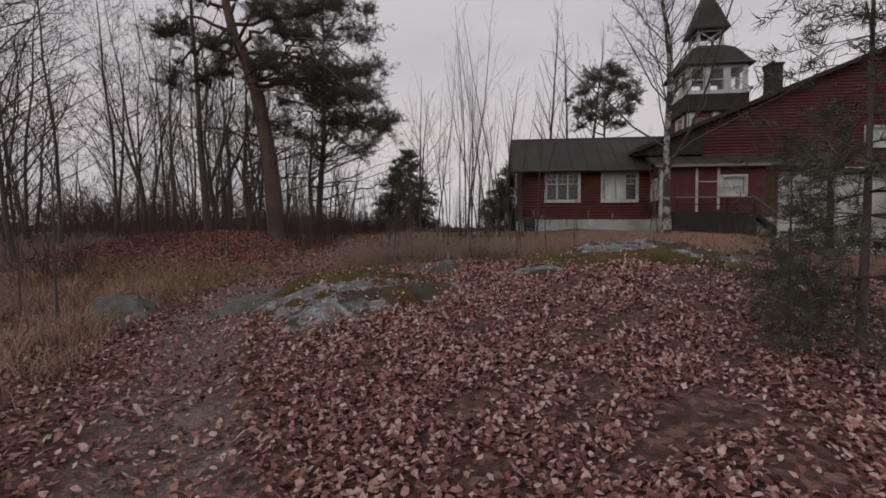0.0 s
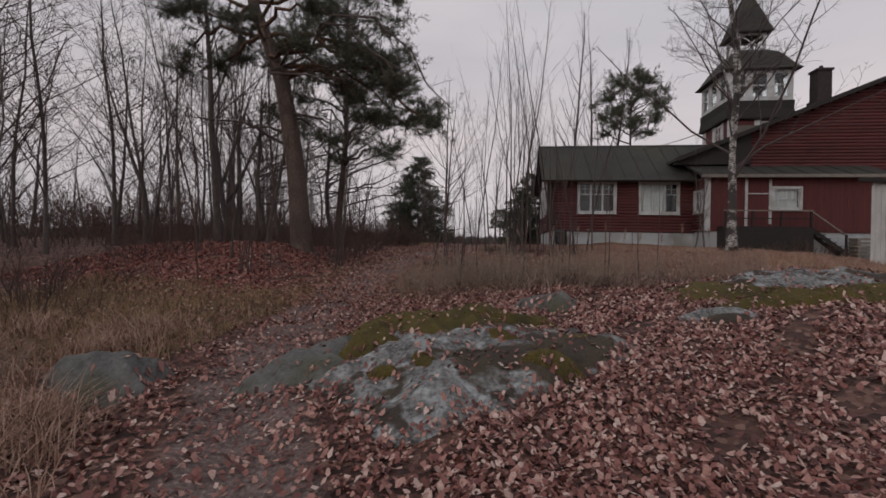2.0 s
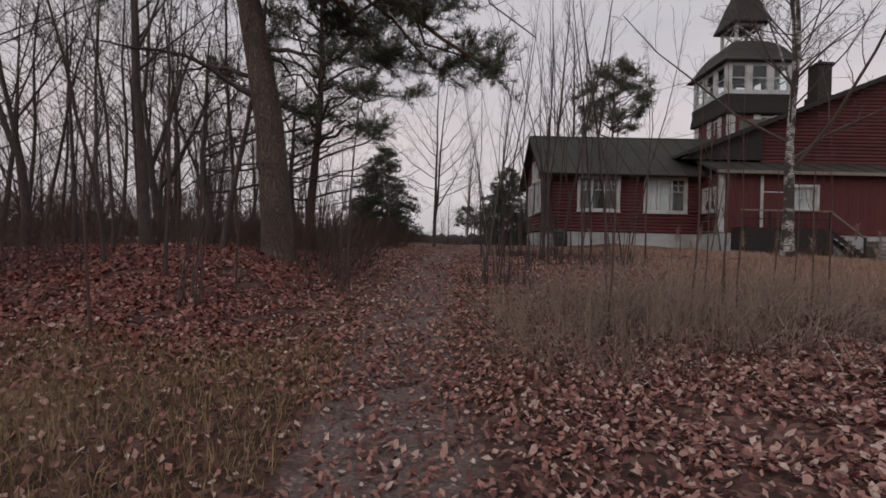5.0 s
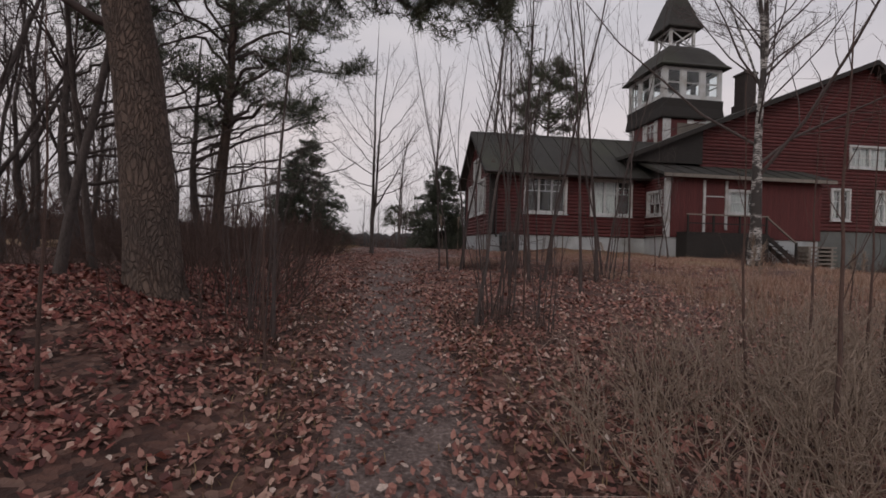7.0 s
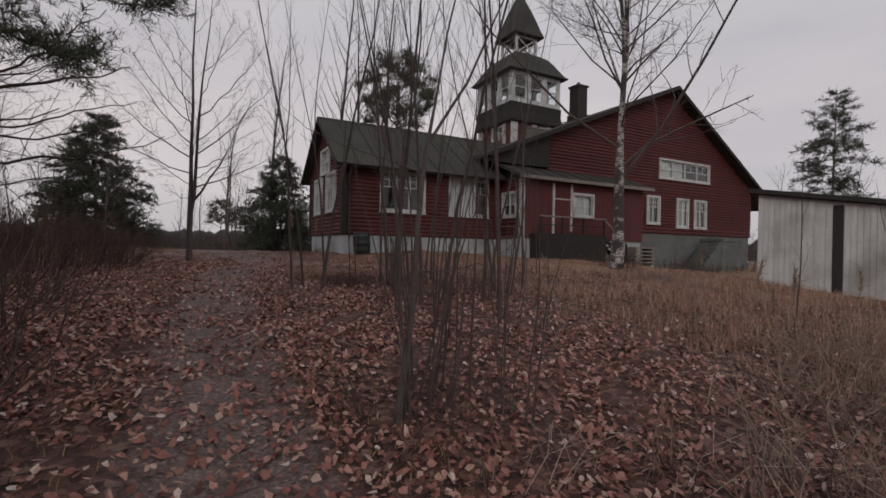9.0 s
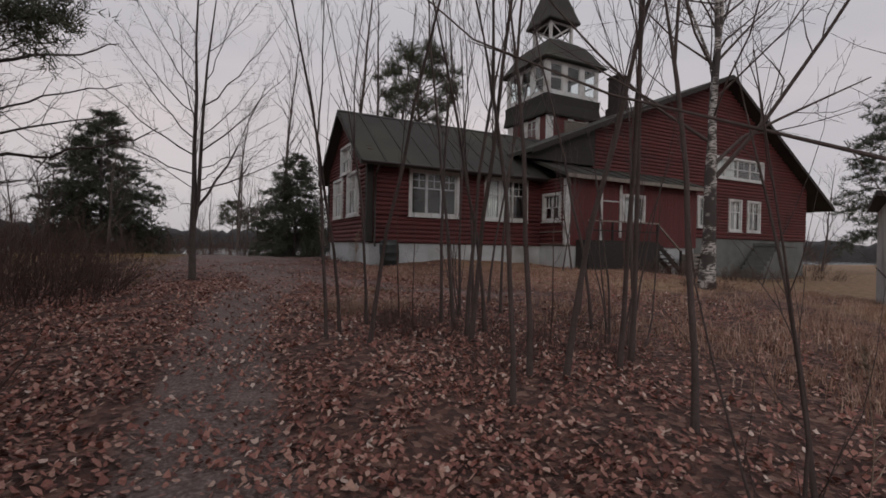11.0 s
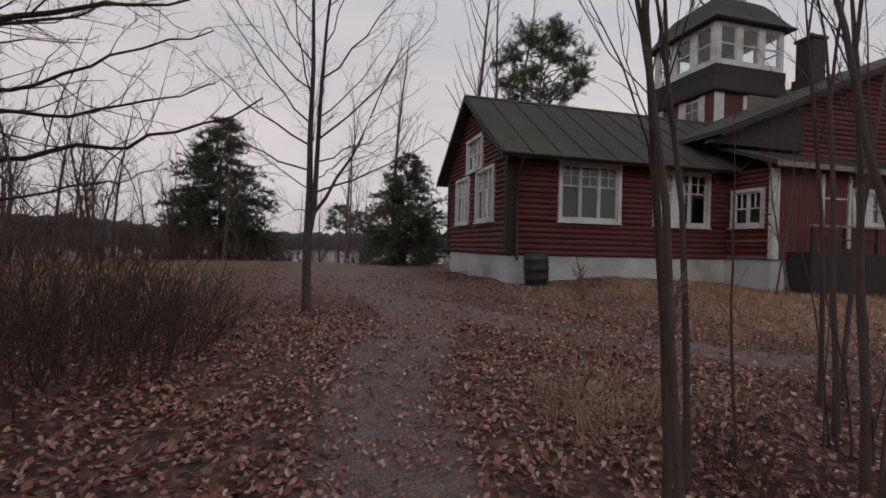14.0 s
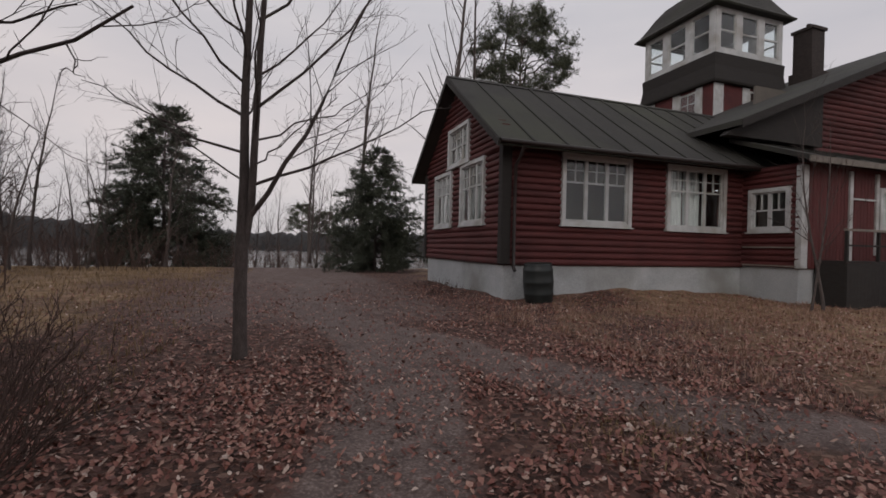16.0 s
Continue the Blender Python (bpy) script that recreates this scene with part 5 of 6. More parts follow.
bare_c = bare_tree("bare_tree", 23, 8.0, 0.055, "thin leafless young tree with two stems", "tree", counts=(16, 6, 3), start=0.2, group="bare trees of the wood", spread=(0.3, 0.75), stems=2, floor=0.005)
bare_d = bare_tree("bare_tree", 24, 13.0, 0.12, "tall thin leafless tree with a fine twiggy crown", "tree", counts=(22, 8, 4), start=0.3, group="bare trees of the wood", spread=(0.35, 0.8), ratio=0.26, floor=0.006)
put(bare_a, -14.0, 25.0, scale=0.9)
put(bare_b, -11.7, 18.0, turn=20)
put(bare_c, -7.8, 13.8)
put(bare_d, 3.6, 42.5, scale=1.5)
rr = random.Random(4)
kinds = [bare_a, bare_b, bare_c, bare_a, bare_c, bare_d]
for i in range(54):
    x, y = rr.uniform(-34, -8.0), rr.uniform(9.5, 44)
    if (y > 21 and x > -13) or (x + 8) ** 2 + (y - 22.5) ** 2 < 9 or x > -5.5 - 0.32 * (y - 2):
        continue
    again(rr.choice(kinds), x, y, rr.uniform(0, 360), rr.uniform(0.7, 1.15))
for i in range(22):
    x, y = rr.uniform(-30, 1), rr.uniform(47, 60)
    again(rr.choice(kinds), x, y, rr.uniform(0, 360), rr.uniform(0.55, 0.9), 0.8)
for i, (x, y) in enumerate(((-14, 41), (-17, 44), (-12.5, 45.5), (-19, 40), (-16, 48), (-21, 46), (-10, 47.5), (-23, 42), (-15.5, 37), (-18.5, 35))):
    again((bare_a, bare_d, bare_c)[i % 3], x, y, rr.uniform(0, 360), rr.uniform(0.7, 0.95))
for x, y, s in ((8, 47, 1.5), (0.5, 48, 1.3), (24, 46, 1.1), (33, 42, 1.0), (38, 38, 1.0), (36, 45, 1.1), (5.5, 44, 1.4), (40, 33, 0.9), (35, 36, 0.8), (46, 30, 1.0)):
    again(bare_d if s > 1.2 else bare_a, x, y, rr.uniform(0, 360), s)
fine_tree = put(bare_tree("bare_tree", 26, 9.0, 0.058, "leafless birch-like tree with a fine twiggy crown", "tree", counts=(26, 9, 4), start=0.16, group="bare trees of the wood", spread=(0.5, 1.0), ratio=0.40, floor=0.0065, rise=0.04), -9.6, 7.6)
for x, y, s in ((-11.2, 9.4, 1.05), (-13.0, 7.8, 1.1), (-12.4, 11.6, 1.0), (-14.5, 10.2, 1.15), (-13.4, 14.6, 1.1), (-16.5, 13.2, 1.15), (-12.0, 16.6, 0.9), (-15.2, 17.4, 1.0), (-18.5, 16.0, 1.15), (-13.8, 20.2, 0.9), (-17.4, 21.0, 1.0), (-11.2, 23.2, 0.8), (-21.0, 13.6, 1.2), (-22.0, 18.5, 1.1)):
    again(fine_tree, x, y, rr.uniform(0, 360), s)
far_tree = put(bare_tree("bare_tree", 27, 10.5, 0.12, "leafless grey tree with a dense crown beyond the yard", "tree", counts=(24, 9, 3), start=0.14, group="bare trees of the wood", spread=(0.4, 0.9), ratio=0.36, floor=0.013, rise=0.05), -19.0, 44.0)
for x, y, s in ((-16.5, 46.0, 0.85), (-22.0, 48.0, 1.0), (-14.6, 43.0, 0.6), (-25.0, 45.0, 1.0), (-18.0, 50.5, 0.9), (-27.5, 51.0, 1.0), (-21.5, 40.5, 0.8), (-30.0, 47.0, 1.1), (-24.0, 41.5, 0.9), (-33.0, 43.0, 1.1), (-28.0, 38.5, 0.95), (-13.2, 49.5, 0.6)):
    again(far_tree, x, y, rr.uniform(0, 360), s)
rr2 = random.Random(8)
for x, y, s, k in ((-6.6, 4.0, 0.5, bare_c), (-8.6, 5.2, 0.7, bare_a), (-9.5, 6.5, 0.8, bare_a), (-9.0, 3.2, 0.9, bare_c), (-11.5, 8.0, 1.0, bare_b), (8.3, 27.3, 0.75, bare_c), (-14.0, 22.4, 1.0, bare_b)):
    again(k, x, y, rr2.uniform(0, 360), s)

SAP = dict(group="saplings beside the trail", spread=(0.2, 0.55), rise=0.08, ratio=0.26, floor=0.003, thin=0.36)
sapling = bare_tree("sapling", 31, 7.0, 0.026, "thin dark leafless sapling beside the trail", "sapling", M_TWIG, M_TWIG, counts=(13, 5, 2), start=0.30, fork=[(0.42, 0.22, 3.6, 0.8)], **SAP)
sapling_b = bare_tree("sapling", 32, 7.4, 0.027, "thin dark leafless sapling beside the trail", "sapling", M_TWIG, M_TWIG, counts=(14, 5, 2), start=0.26, lean=(0.06, 0.02), **SAP)
clump = bare_tree("sapling_clump", 33, 4.6, 0.024, "clump of thin leafless stems beside the trail", "sapling", M_TWIG, M_TWIG, counts=(8, 4), start=0.25, stems=8, **SAP)
switch = bare_tree("sapling", 34, 2.6, 0.014, "thin bare switch beside the trail", "sapling", M_REDTWIG, M_REDTWIG, counts=(8, 3), start=0.35, lean=(0.05, 0.03), **SAP)
leaner = bare_tree("sapling", 35, 4.8, 0.024, "leaning leafless sapling with forked stem beside the trail", "sapling", M_BARK, M_TWIG, counts=(7, 3), start=0.3, lean=(0.24, 0.07), fork=[(0.42, (0.75, 0.1, 1.0), 2.4, 0.8), (0.24, (0.9, 0.2, -0.10), 1.1, 0.3)], spread=(0.4, 0.9), rise=0.05, ratio=0.32, floor=0.003, thin=0.36, group="saplings beside the trail")
put(leaner, -3.36, 13.1)
put(sapling, -3.02, 18.6, scale=0.85)
put(sapling_b, -2.75, 19.0, turn=200, scale=0.85)
put(clump, -3.12, 13.2, scale=0.5)
put(switch, -0.44, 11.8)
# stems in the grove: place, which kind, size
for x, y, k, s in ((-2.3, 19.35, 0, 0.9), (-2.62, 18.24, 1, 1.0), (-1.28, 19.05, 0, 1.0), (-1.24, 18.7, 1, 1.05), (-1.36, 18.17, 0, 1.1), (-0.96, 18.35, 1, 1.0), (-1.46, 17.92, 1, 1.15), (-0.12, 20.15, 0, 0.9), (-0.66, 19.64, 0, 0.95), (0.22, 20.2, 1, 0.9), (0.03, 19.5, 0, 0.95), (1.27, 19.04, 1, 1.0), (-1.53, 16.63, 0, 1.1), (0.8, 18.2, 1, 0.95), (-1.33, 16.4, 1, 1.1), (1.28, 17.9, 0, 1.0), (-0.13, 16.7, 1, 1.1), (-2.06, 16.15, 0, 0.9), (-0.58, 16.45, 1, 1.0), (-1.1, 15.25, 0, 1.0),
                   (-1.75, 19.5, 3, 1.0), (-0.9, 19.4, 2, 0.5), (0.4, 17.3, 2, 0.7), (-1.9, 18.6, 3, 0.8), (-0.5, 17.6, 3, 0.9), (-0.2, 18.9, 3, 0.9),
                   (-2.6, 12.9, 2, 0.35), (-2.95, 13.5, 2, 0.45), (-2.7, 13.3, 3, 0.9), (-5.54, 12.64, 2, 0.45), (-5.4, 12.5, 0, 0.75), (-5.3, 11.8, 3, 0.9), (-6.62, 10.44, 2, 0.5), (-6.4, 11.0, 3, 1.0), (-5.9, 13.2, 2, 0.4),
                   (-1.27, 10.5, 3, 1.15), (-0.57, 11.2, 3, 1.0), (0.44, 11.7, 3, 0.9), (-0.33, 11.23, 3, 1.1), (-0.74, 10.76, 3, 1.2), (1.06, 11.55, 3, 1.0), (-2.36, 9.85, 3, 1.0), (-2.1, 10.6, 3, 0.9), (0.3, 10.9, 3, 1.0), (2.0, 13.5, 3, 0.9), (-7.4, 11.2, 0, 0.9), (-6.9, 9.4, 3, 1.1), (-8.6, 11.8, 1, 1.0), (-9.4, 13.0, 0, 1.1), (3.0, 19.6, 3, 1.0), (-5.07, 4.69, 0, 0.55), (-5.9, 5.0, 3, 0.8)):
    again((sapling, sapling_b, clump, switch)[k], x, y, rr.uniform(0, 360), s)

spruce = put(conifer("spruce_tree", 41, 10.8, 4.9, "dark green conifer at the edge of the yard", per=10, shape=0.60, low=0.03, whorl=0.46, tuft=0.27, width=0.020, droop=-0.05), -11.3, 53.5, 0.6)
pine_far = put(cloud_pine("pine_tree", 42, 15.2, 0.20, 3.6, 0.66, "tall pine with a broad cushioned crown behind the house", 30, 18, 0.24, 0.014, 0.20), 8.85, 44.9)
mid_pine = put(cloud_pine("pine_tree", 45, 12.0, 0.17, 3.3, 0.31, "pine with bare lower limbs and high dark crown", 42, 24, 0.18, 0.009, 0.15, 0.05), -8.8, 21.3)
again(pine_far, -2.6, 67.0, 40, 0.5, 1.2)
again(pine_far, 0.2, 68.5, 140, 0.48, 1.2)
again(spruce, 0.5, 44.0, 70, 0.62)
pine_r = put(conifer("pine_tree", 43, 15.5, 4.4, "tall dark layered pine beyond the shed", per=6, low=0.2, whorl=0.72, tuft=0.36, width=0.020, shape=0.55, category="conifer"), 43.0, 30.0)
again(pine_r, 50.0, 24.0, 60, 0.95)
young = put(conifer("young_pine", 44, 4.6, 1.2, "young pine with sparse dark needles beside the trail", per=8, low=0.08, whorl=0.24, tuft=0.12, width=0.0045, material=M_NEEDLE, radius=0.042, category="pine tree", shape=0.6), 3.05, 4.4)
again(young, 2.45, 4.05, 130, 0.34)
again(young, 2.7, 4.8, 20, 0.42)


# ---- leaf litter, grass and shrubs ----
def scatter_leaves(name, seed, n, area, size, material, label, keep, lift=0.012, lobed=False):
    """Fallen leaves: pointed five-cornered pieces, curled and tilted, lying on the ground."""
    rng = np.random.default_rng(seed)
    x0, x1, y0, y1 = area
    x, y = rng.uniform(x0, x1, n), rng.uniform(y0, y1, n)
    ok = rng.uniform(0, 1, n) < keep(x, y)
    x, y = x[ok], y[ok]
    n = len(x)
    s = rng.uniform(*size, n)
    a = rng.uniform(0, 2 * math.pi, n)
    tx, ty = rng.normal(0, 0.45, n), rng.normal(0, 0.45, n)
    curl = rng.uniform(-0.1, 0.45, n)
    if lobed:
        shape = np.array([(0, -0.5), (0.40, -0.18), (0.26, 0.25), (0.0, 0.55), (-0.26, 0.25), (-0.40, -0.18)])
        cells = ((0, 1, 2, 3), (0, 3, 4, 5))
    else:
        shape = np.array([(0, -0.5), (0.36, -0.05), (0.0, 0.55), (-0.36, 0.05)])
        cells = ((0, 1, 2), (0, 2, 3))
    corners = len(shape)
    u = shape[None, :, 0] * s[:, None]
    v = shape[None, :, 1] * s[:, None] * rng.uniform(0.8, 1.2, (n, 1))
    u = u * rng.uniform(0.45, 1.35, (n, corners))
    v = v * rng.uniform(0.65, 1.2, (n, corners))
    w = curl[:, None] * np.abs(u) + 0.25 * curl[:, None] * np.abs(v)
    px = np.cos(a)[:, None] * u - np.sin(a)[:, None] * v
    py = np.sin(a)[:, None] * u + np.cos(a)[:, None] * v
    gx = (top_z(x + 0.05, y) - top_z(x - 0.05, y)) / 0.1
    gy = (top_z(x, y + 0.05) - top_z(x, y - 0.05)) / 0.1
    pz = w + px * (tx + gx)[:, None] + py * (ty + gy)[:, None]
    z = top_z(x, y) + lift + rng.uniform(0, 0.02, n)
    V = np.stack([px + x[:, None], py + y[:, None], pz + z[:, None]], -1).reshape(-1, 3)
    base = np.arange(n)[:, None] * corners
    quads = np.concatenate([base + np.array([c]) for c in cells])
    return tagged(new(name, array_mesh(name, V, quads, material)), label, "leaves", kind="stuff")


def off_trail(x, y):
    return (1 - (0.22 + 0.40 * ease((y - 17) / 4)) * side_trail(x, y)) * (1 - 0.88 * on_rock(x, y))


def patchy(x, y):
    return 0.55 + 0.45 * np.sin(1.7 * x + 0.6 * np.sin(2.1 * y)) * np.cos(1.3 * y + 0.8 * x)


def bare_spots(x, y):
    """Small gaps in the carpet of leaves."""
    v = np.sin(4.1 * x + 1.3 * np.sin(3.3 * y)) * np.sin(3.7 * y + 1.1 * np.sin(2.9 * x)) + 0.35 * np.sin(9.0 * x - 7.0 * y)
    return np.clip(1.0 - 1.6 * np.clip(v - 0.35, 0, 1), 0.08, 1)


def near_trail(x, y):
    """Thinner cover away from the trail, where single leaves are lost."""
    return 0.35 + 0.65 * ease((5.0 - np.abs(x - trail_x(y))) / 2.5)


scatter_leaves("fallen_leaves", 1, 165000, (-4.5, 6.5, 1.0, 10.5), (0.026, 0.054), M_LEAF, "thick carpet of fallen reddish-brown leaves on the hump", lambda x, y: off_trail(x, y) * bare_spots(x, y) * (0.35 + 0.65 * ease((x - trail_x(y) - 0.3) / 1.2)) * ease((10.5 - y) / 3) * (1 - 0.93 * np.exp(-((x - 1.35) / 0.6) ** 4 - ((y - 3.05) / 0.27) ** 4)) * (1 - 0.9 * np.exp(-((x - 0.52) / 0.28) ** 2 - ((y - 2.95) / 0.2) ** 2)), lobed=True)
scatter_leaves("fallen_leaves", 2, 170000, (-10, 5, 8.5, 26.5), (0.028, 0.058), M_LEAFDARK, "fallen brown leaves among grass beside the trail", lambda x, y: off_trail(x, y) * bare_spots(x, y) * np.clip(0.45 + patchy(x, y), 0, 1) * ease((26.5 - y) / 3) * near_trail(x, y), lobed=True)
scatter_leaves("fallen_leaves", 3, 95000, (-12, 13, 23, 36), (0.030, 0.060), M_LEAFDARK, "scattered fallen leaves on the yard by the house", lambda x, y: off_trail(x, y) * np.clip(0.25 + 0.75 * patchy(x, y), 0, 1) * np.where((x > 0.8) & (y > 29.7), 0, 1) * ease((y - 22.0) / 1.5) * ease((37 - y) / 6) * (1 - 0.75 * ease((-x - 5.5) / 1.5) * ease((y - 25) / 2)))
scatter_leaves("fallen_leaves", 4, 42000, (-10, -0.5, 0.5, 10), (0.026, 0.055), M_LEAFDARK, "fallen leaves in the grass beside the trail", lambda x, y: off_trail(x, y) * 0.6 * near_trail(x, y))
scatter_leaves("fallen_leaves", 5, 40000, (-11, -4.9, 9.2, 15.5), (0.035, 0.075), M_LEAFRED, "deep red fallen leaves on the bank under the pine", lambda x, y: ease((trail_x(y) - 0.9 - x) / 1.2) * bare_spots(x, y) * np.clip(0.4 + patchy(x, y), 0.2, 1))


def scatter_grass(name, seed, n, area, tall, width, material, label, keep, lean=0.5, clumps=0, category="grass"):
    """Blades of grass, each a bent tapering strip."""
    rng = np.random.default_rng(seed)
    x0, x1, y0, y1 = area
    if clumps:
        cx, cy = rng.uniform(x0, x1, clumps), rng.uniform(y0, y1, clumps)
        k = rng.integers(0, clumps, n)
        x, y = cx[k] + rng.normal(0, 0.13, n), cy[k] + rng.normal(0, 0.13, n)
    else:
        x, y = rng.uniform(x0, x1, n), rng.uniform(y0, y1, n)
    ok = rng.uniform(0, 1, n) < keep(x, y)
    x, y = x[ok], y[ok]
    n = len(x)
    h = rng.uniform(*tall, n)
    a = rng.uniform(0, 2 * math.pi, n)
    b = a + math.pi / 2 + rng.normal(0, 0.5, n)
    L = rng.uniform(0.1, lean, n) * h
    z = height(x, y) - 0.01
    rows = []
    for f, wf in ((0, 1.0), (0.5, 0.75), (1.0, 0.08)):
        px, py, pz = x + np.cos(a) * L * f ** 1.8, y + np.sin(a) * L * f ** 1.8, z + h * (f - 0.18 * lean * f ** 3)
        for sg in (-1, 1):
            rows.append(np.stack([px + sg * np.cos(b) * width * wf, py + sg * np.sin(b) * width * wf, pz], -1))
    V = np.stack(rows, 1).reshape(-1, 3)
    base = np.arange(n)[:, None] * 6
    quads = np.concatenate([base + np.array([[0, 1, 3, 2]]), base + np.array([[2, 3, 5, 4]])])
    return tagged(new(name, array_mesh(name, V, quads, material)), label, category, kind="stuff")


scatter_grass("dry_grass", 1, 24000, (-9.0, -3.2, 1.2, 6.8), (0.08, 0.40), 0.0036, M_MEADOW, "tall tufts of dry tan grass beside the trail", lambda x, y: ease((trail_x(y) - 0.75 - x) / 0.6), 1.5, 170)
scatter_grass("dry_grass", 2, 10500, (-3.4, 3.0, 8.2, 12.6), (0.10, 0.62), 0.0036, M_DEADGRASS, "matted grey-brown dead grass and fallen stalks beside the trail", lambda x, y: ease((x - trail_x(y) - 0.75) / 0.6) * (0.05 + 0.95 * np.exp(-((x + 1.3) / 1.7) ** 2 - ((y - 10.3) / 1.3) ** 2)), 2.6, 120)
scatter_grass("dry_grass", 8, 14000, (-0.6, 9.0, 12.0, 17.5), (0.08, 0.30), 0.0042, M_MEADOW, "soft reddish-tan meadow grass before the shed", lambda x, y: ease((x + 0.4 - 0.1 * (y - 12)) / 1.2) * np.clip(0.5 + patchy(x, y), 0, 1), 0.7, 420)
scatter_grass("short_grass", 9, 8000, (-6.2, -2.6, 8.2, 14.5), (0.03, 0.10), 0.0035, M_GREENGRASS, "thin yellow-green grass along the trail edge", lambda x, y: np.exp(-((np.abs(x - trail_x(y)) - 0.85) / 0.35) ** 2) * np.clip(patchy(x, y) + 0.2, 0, 1), 0.9)
scatter_grass("dry_grass", 3, 30000, (-0.5, 12, 16.5, 28.5), (0.05, 0.20), 0.005, M_MEADOW, "dry reddish meadow grass before the house", lambda x, y: ease((x + 1.5 - 0.15 * (24 - y)) / 2) * np.clip(0.25 + 0.9 * patchy(x, y), 0, 1) * (1 - side_trail(x, y)) * ease((y - 15) / 4) , 0.8, 900)
scatter_grass("short_grass", 4, 24000, (-16, -5.5, 24, 46), (0.05, 0.18), 0.006, M_GREENGRASS, "short yellow-green grass on the yard", lambda x, y: 1 - side_trail(x, y), 0.7)
scatter_grass("short_grass", 5, 18000, (-9, -4.6, 5.5, 9.5), (0.04, 0.14), 0.004, M_GREENGRASS, "short yellow-green grass beside the trail", lambda x, y: 1 - side_trail(x, y), 0.7)
scatter_grass("short_grass", 6, 9000, (-1, 10, 24.3, 29.6), (0.04, 0.15), 0.005, M_GREENGRASS, "short yellowed grass along the house", lambda x, y: np.clip(patchy(x, y), 0, 1) * ease((x + 1) / 4) * ease((y - 24.3) / 2.5) * 0.7 * (1 - side_trail(x, y)), 0.9)


scatter_grass("short_grass", 7, 7000, (-2.6, 1.0, 21.4, 23.4), (0.03, 0.12), 0.004, M_GREENGRASS, "patch of short yellow-green grass beside the trail", lambda x, y: np.exp(-((x + 1.3) / 0.6) ** 2 - ((y - 22.5) / 0.4) ** 2), 0.9)
scatter_grass("dry_grass", 10, 3500, (-3.0, -0.6, 19.6, 21.2), (0.10, 0.40), 0.003, M_MEADOW, "low tangle of dry reddish grass among leaves", lambda x, y: np.exp(-((x + 1.9) / 0.7) ** 2 - ((y - 20.5) / 0.5) ** 2), 2.4, 40)


def shrub(name, seed, rx, ry, tall, stems, label, material=None, twig=0.011, counts=(6, 2), floor=0.003):
    """A thicket of many thin bare stems, base at the origin."""
    rng = np.random.default_rng(seed)
    t = thing(name, (0, 0, 0), label, "shrub")
    main, side = [], []
    for i in range(stems):
        r, a = math.sqrt(rng.uniform(0, 1)), rng.uniform(0, 2 * math.pi)
        p = (r * rx * math.cos(a), r * ry * math.sin(a), -0.1)
        d = np.array([math.cos(a) * 0.35 * r + rng.normal() * 0.22, math.sin(a) * 0.35 * r + rng.normal() * 0.22, 1.0])
        q = limb(rng, p, d / np.linalg.norm(d), tall * rng.uniform(0.6, 1.15) * (1.05 - 0.45 * r), twig * rng.uniform(0.5, 1.0), 6, 0.13, 0.0, 0.2)
        main.append(q)
        branch_out(rng, q, 2, counts, 0.42, (0.3, 0.9), side, 0.03, 0.15, 0.05, 0.15, 0.5, floor)
    tagged(link("stem_tangle", tubes(main, "stem_tangle", material or M_REDTWIG, 4), t), kind="stuff")
    tagged(link("twig_tangle", tubes(side, "twig_tangle", material or M_REDTWIG, 3), t), kind="stuff")
    return t


bush = put(shrub("bush", 51, 1.8, 2.2, 1.6, 420, "dense brown leafless bush beside the trail", floor=0.0045), -7.4, 22.9)
again(bush, -9.6, 20.8, 100, 1.0)
low_bush = put(shrub("bush", 52, 1.1, 0.9, 0.85, 55, "low bush of thin bare stems under the trees"), -8.2, 14.6)
for x, y, s in ((-5.9, 14.6, 0.6), (-10.5, 13.0, 1.2), (-9.3, 11.5, 0.9), (-12.5, 15.5, 1.4), (-7.2, 16.5, 0.8), (-11, 17, 1.3), (-14, 12, 1.3), (-15, 18, 1.5), (-8.8, 18.5, 1.0), (12.4, 26.1, 1.3), (13.7, 26.3, 1.1), (11.4, 26.4, 0.8), (0.2, 31.5, 0.6), (0.3, 33.5, 0.5), (-2.4, 11.3, 0.6), (-0.8, 17.3, 0.55), (-1.8, 18.6, 0.5), (0.6, 18.4, 0.6), (-6.6, 14.8, 1.5), (-6.9, 16.8, 1.6), (-7.4, 18.8, 1.6), (-6.3, 13.2, 1.0), (19.0, 27.4, 1.3), (21.2, 27.8, 1.2), (27.6, 27.6, 1.4), (22.6, 27.2, 1.0), (-7.8, 7.4, 1.0), (-9.2, 9.0, 1.2), (-1.91, 19.2, 0.42), (-1.69, 18.5, 0.45), (-2.1, 18.6, 0.4), (-1.75, 19.5, 0.4), (-0.9, 18.4, 0.5), (-1.5, 17.0, 0.5), (-0.4, 16.9, 0.5), (-3.1, 13.2, 0.5), (-5.6, 12.5, 0.6), (6.75, 20.35, 0.6), (6.95, 20.6, 0.5)):
    again(low_bush, x, y, rr.uniform(0, 360), s)
thicket = put(tagged(shrub("thicket", 54, 4.5, 1.8, 3.6, 62, "far thicket of bare brown twigs", None, 0.026, (5, 2), 0.012), kind="stuff"), -16, 22)
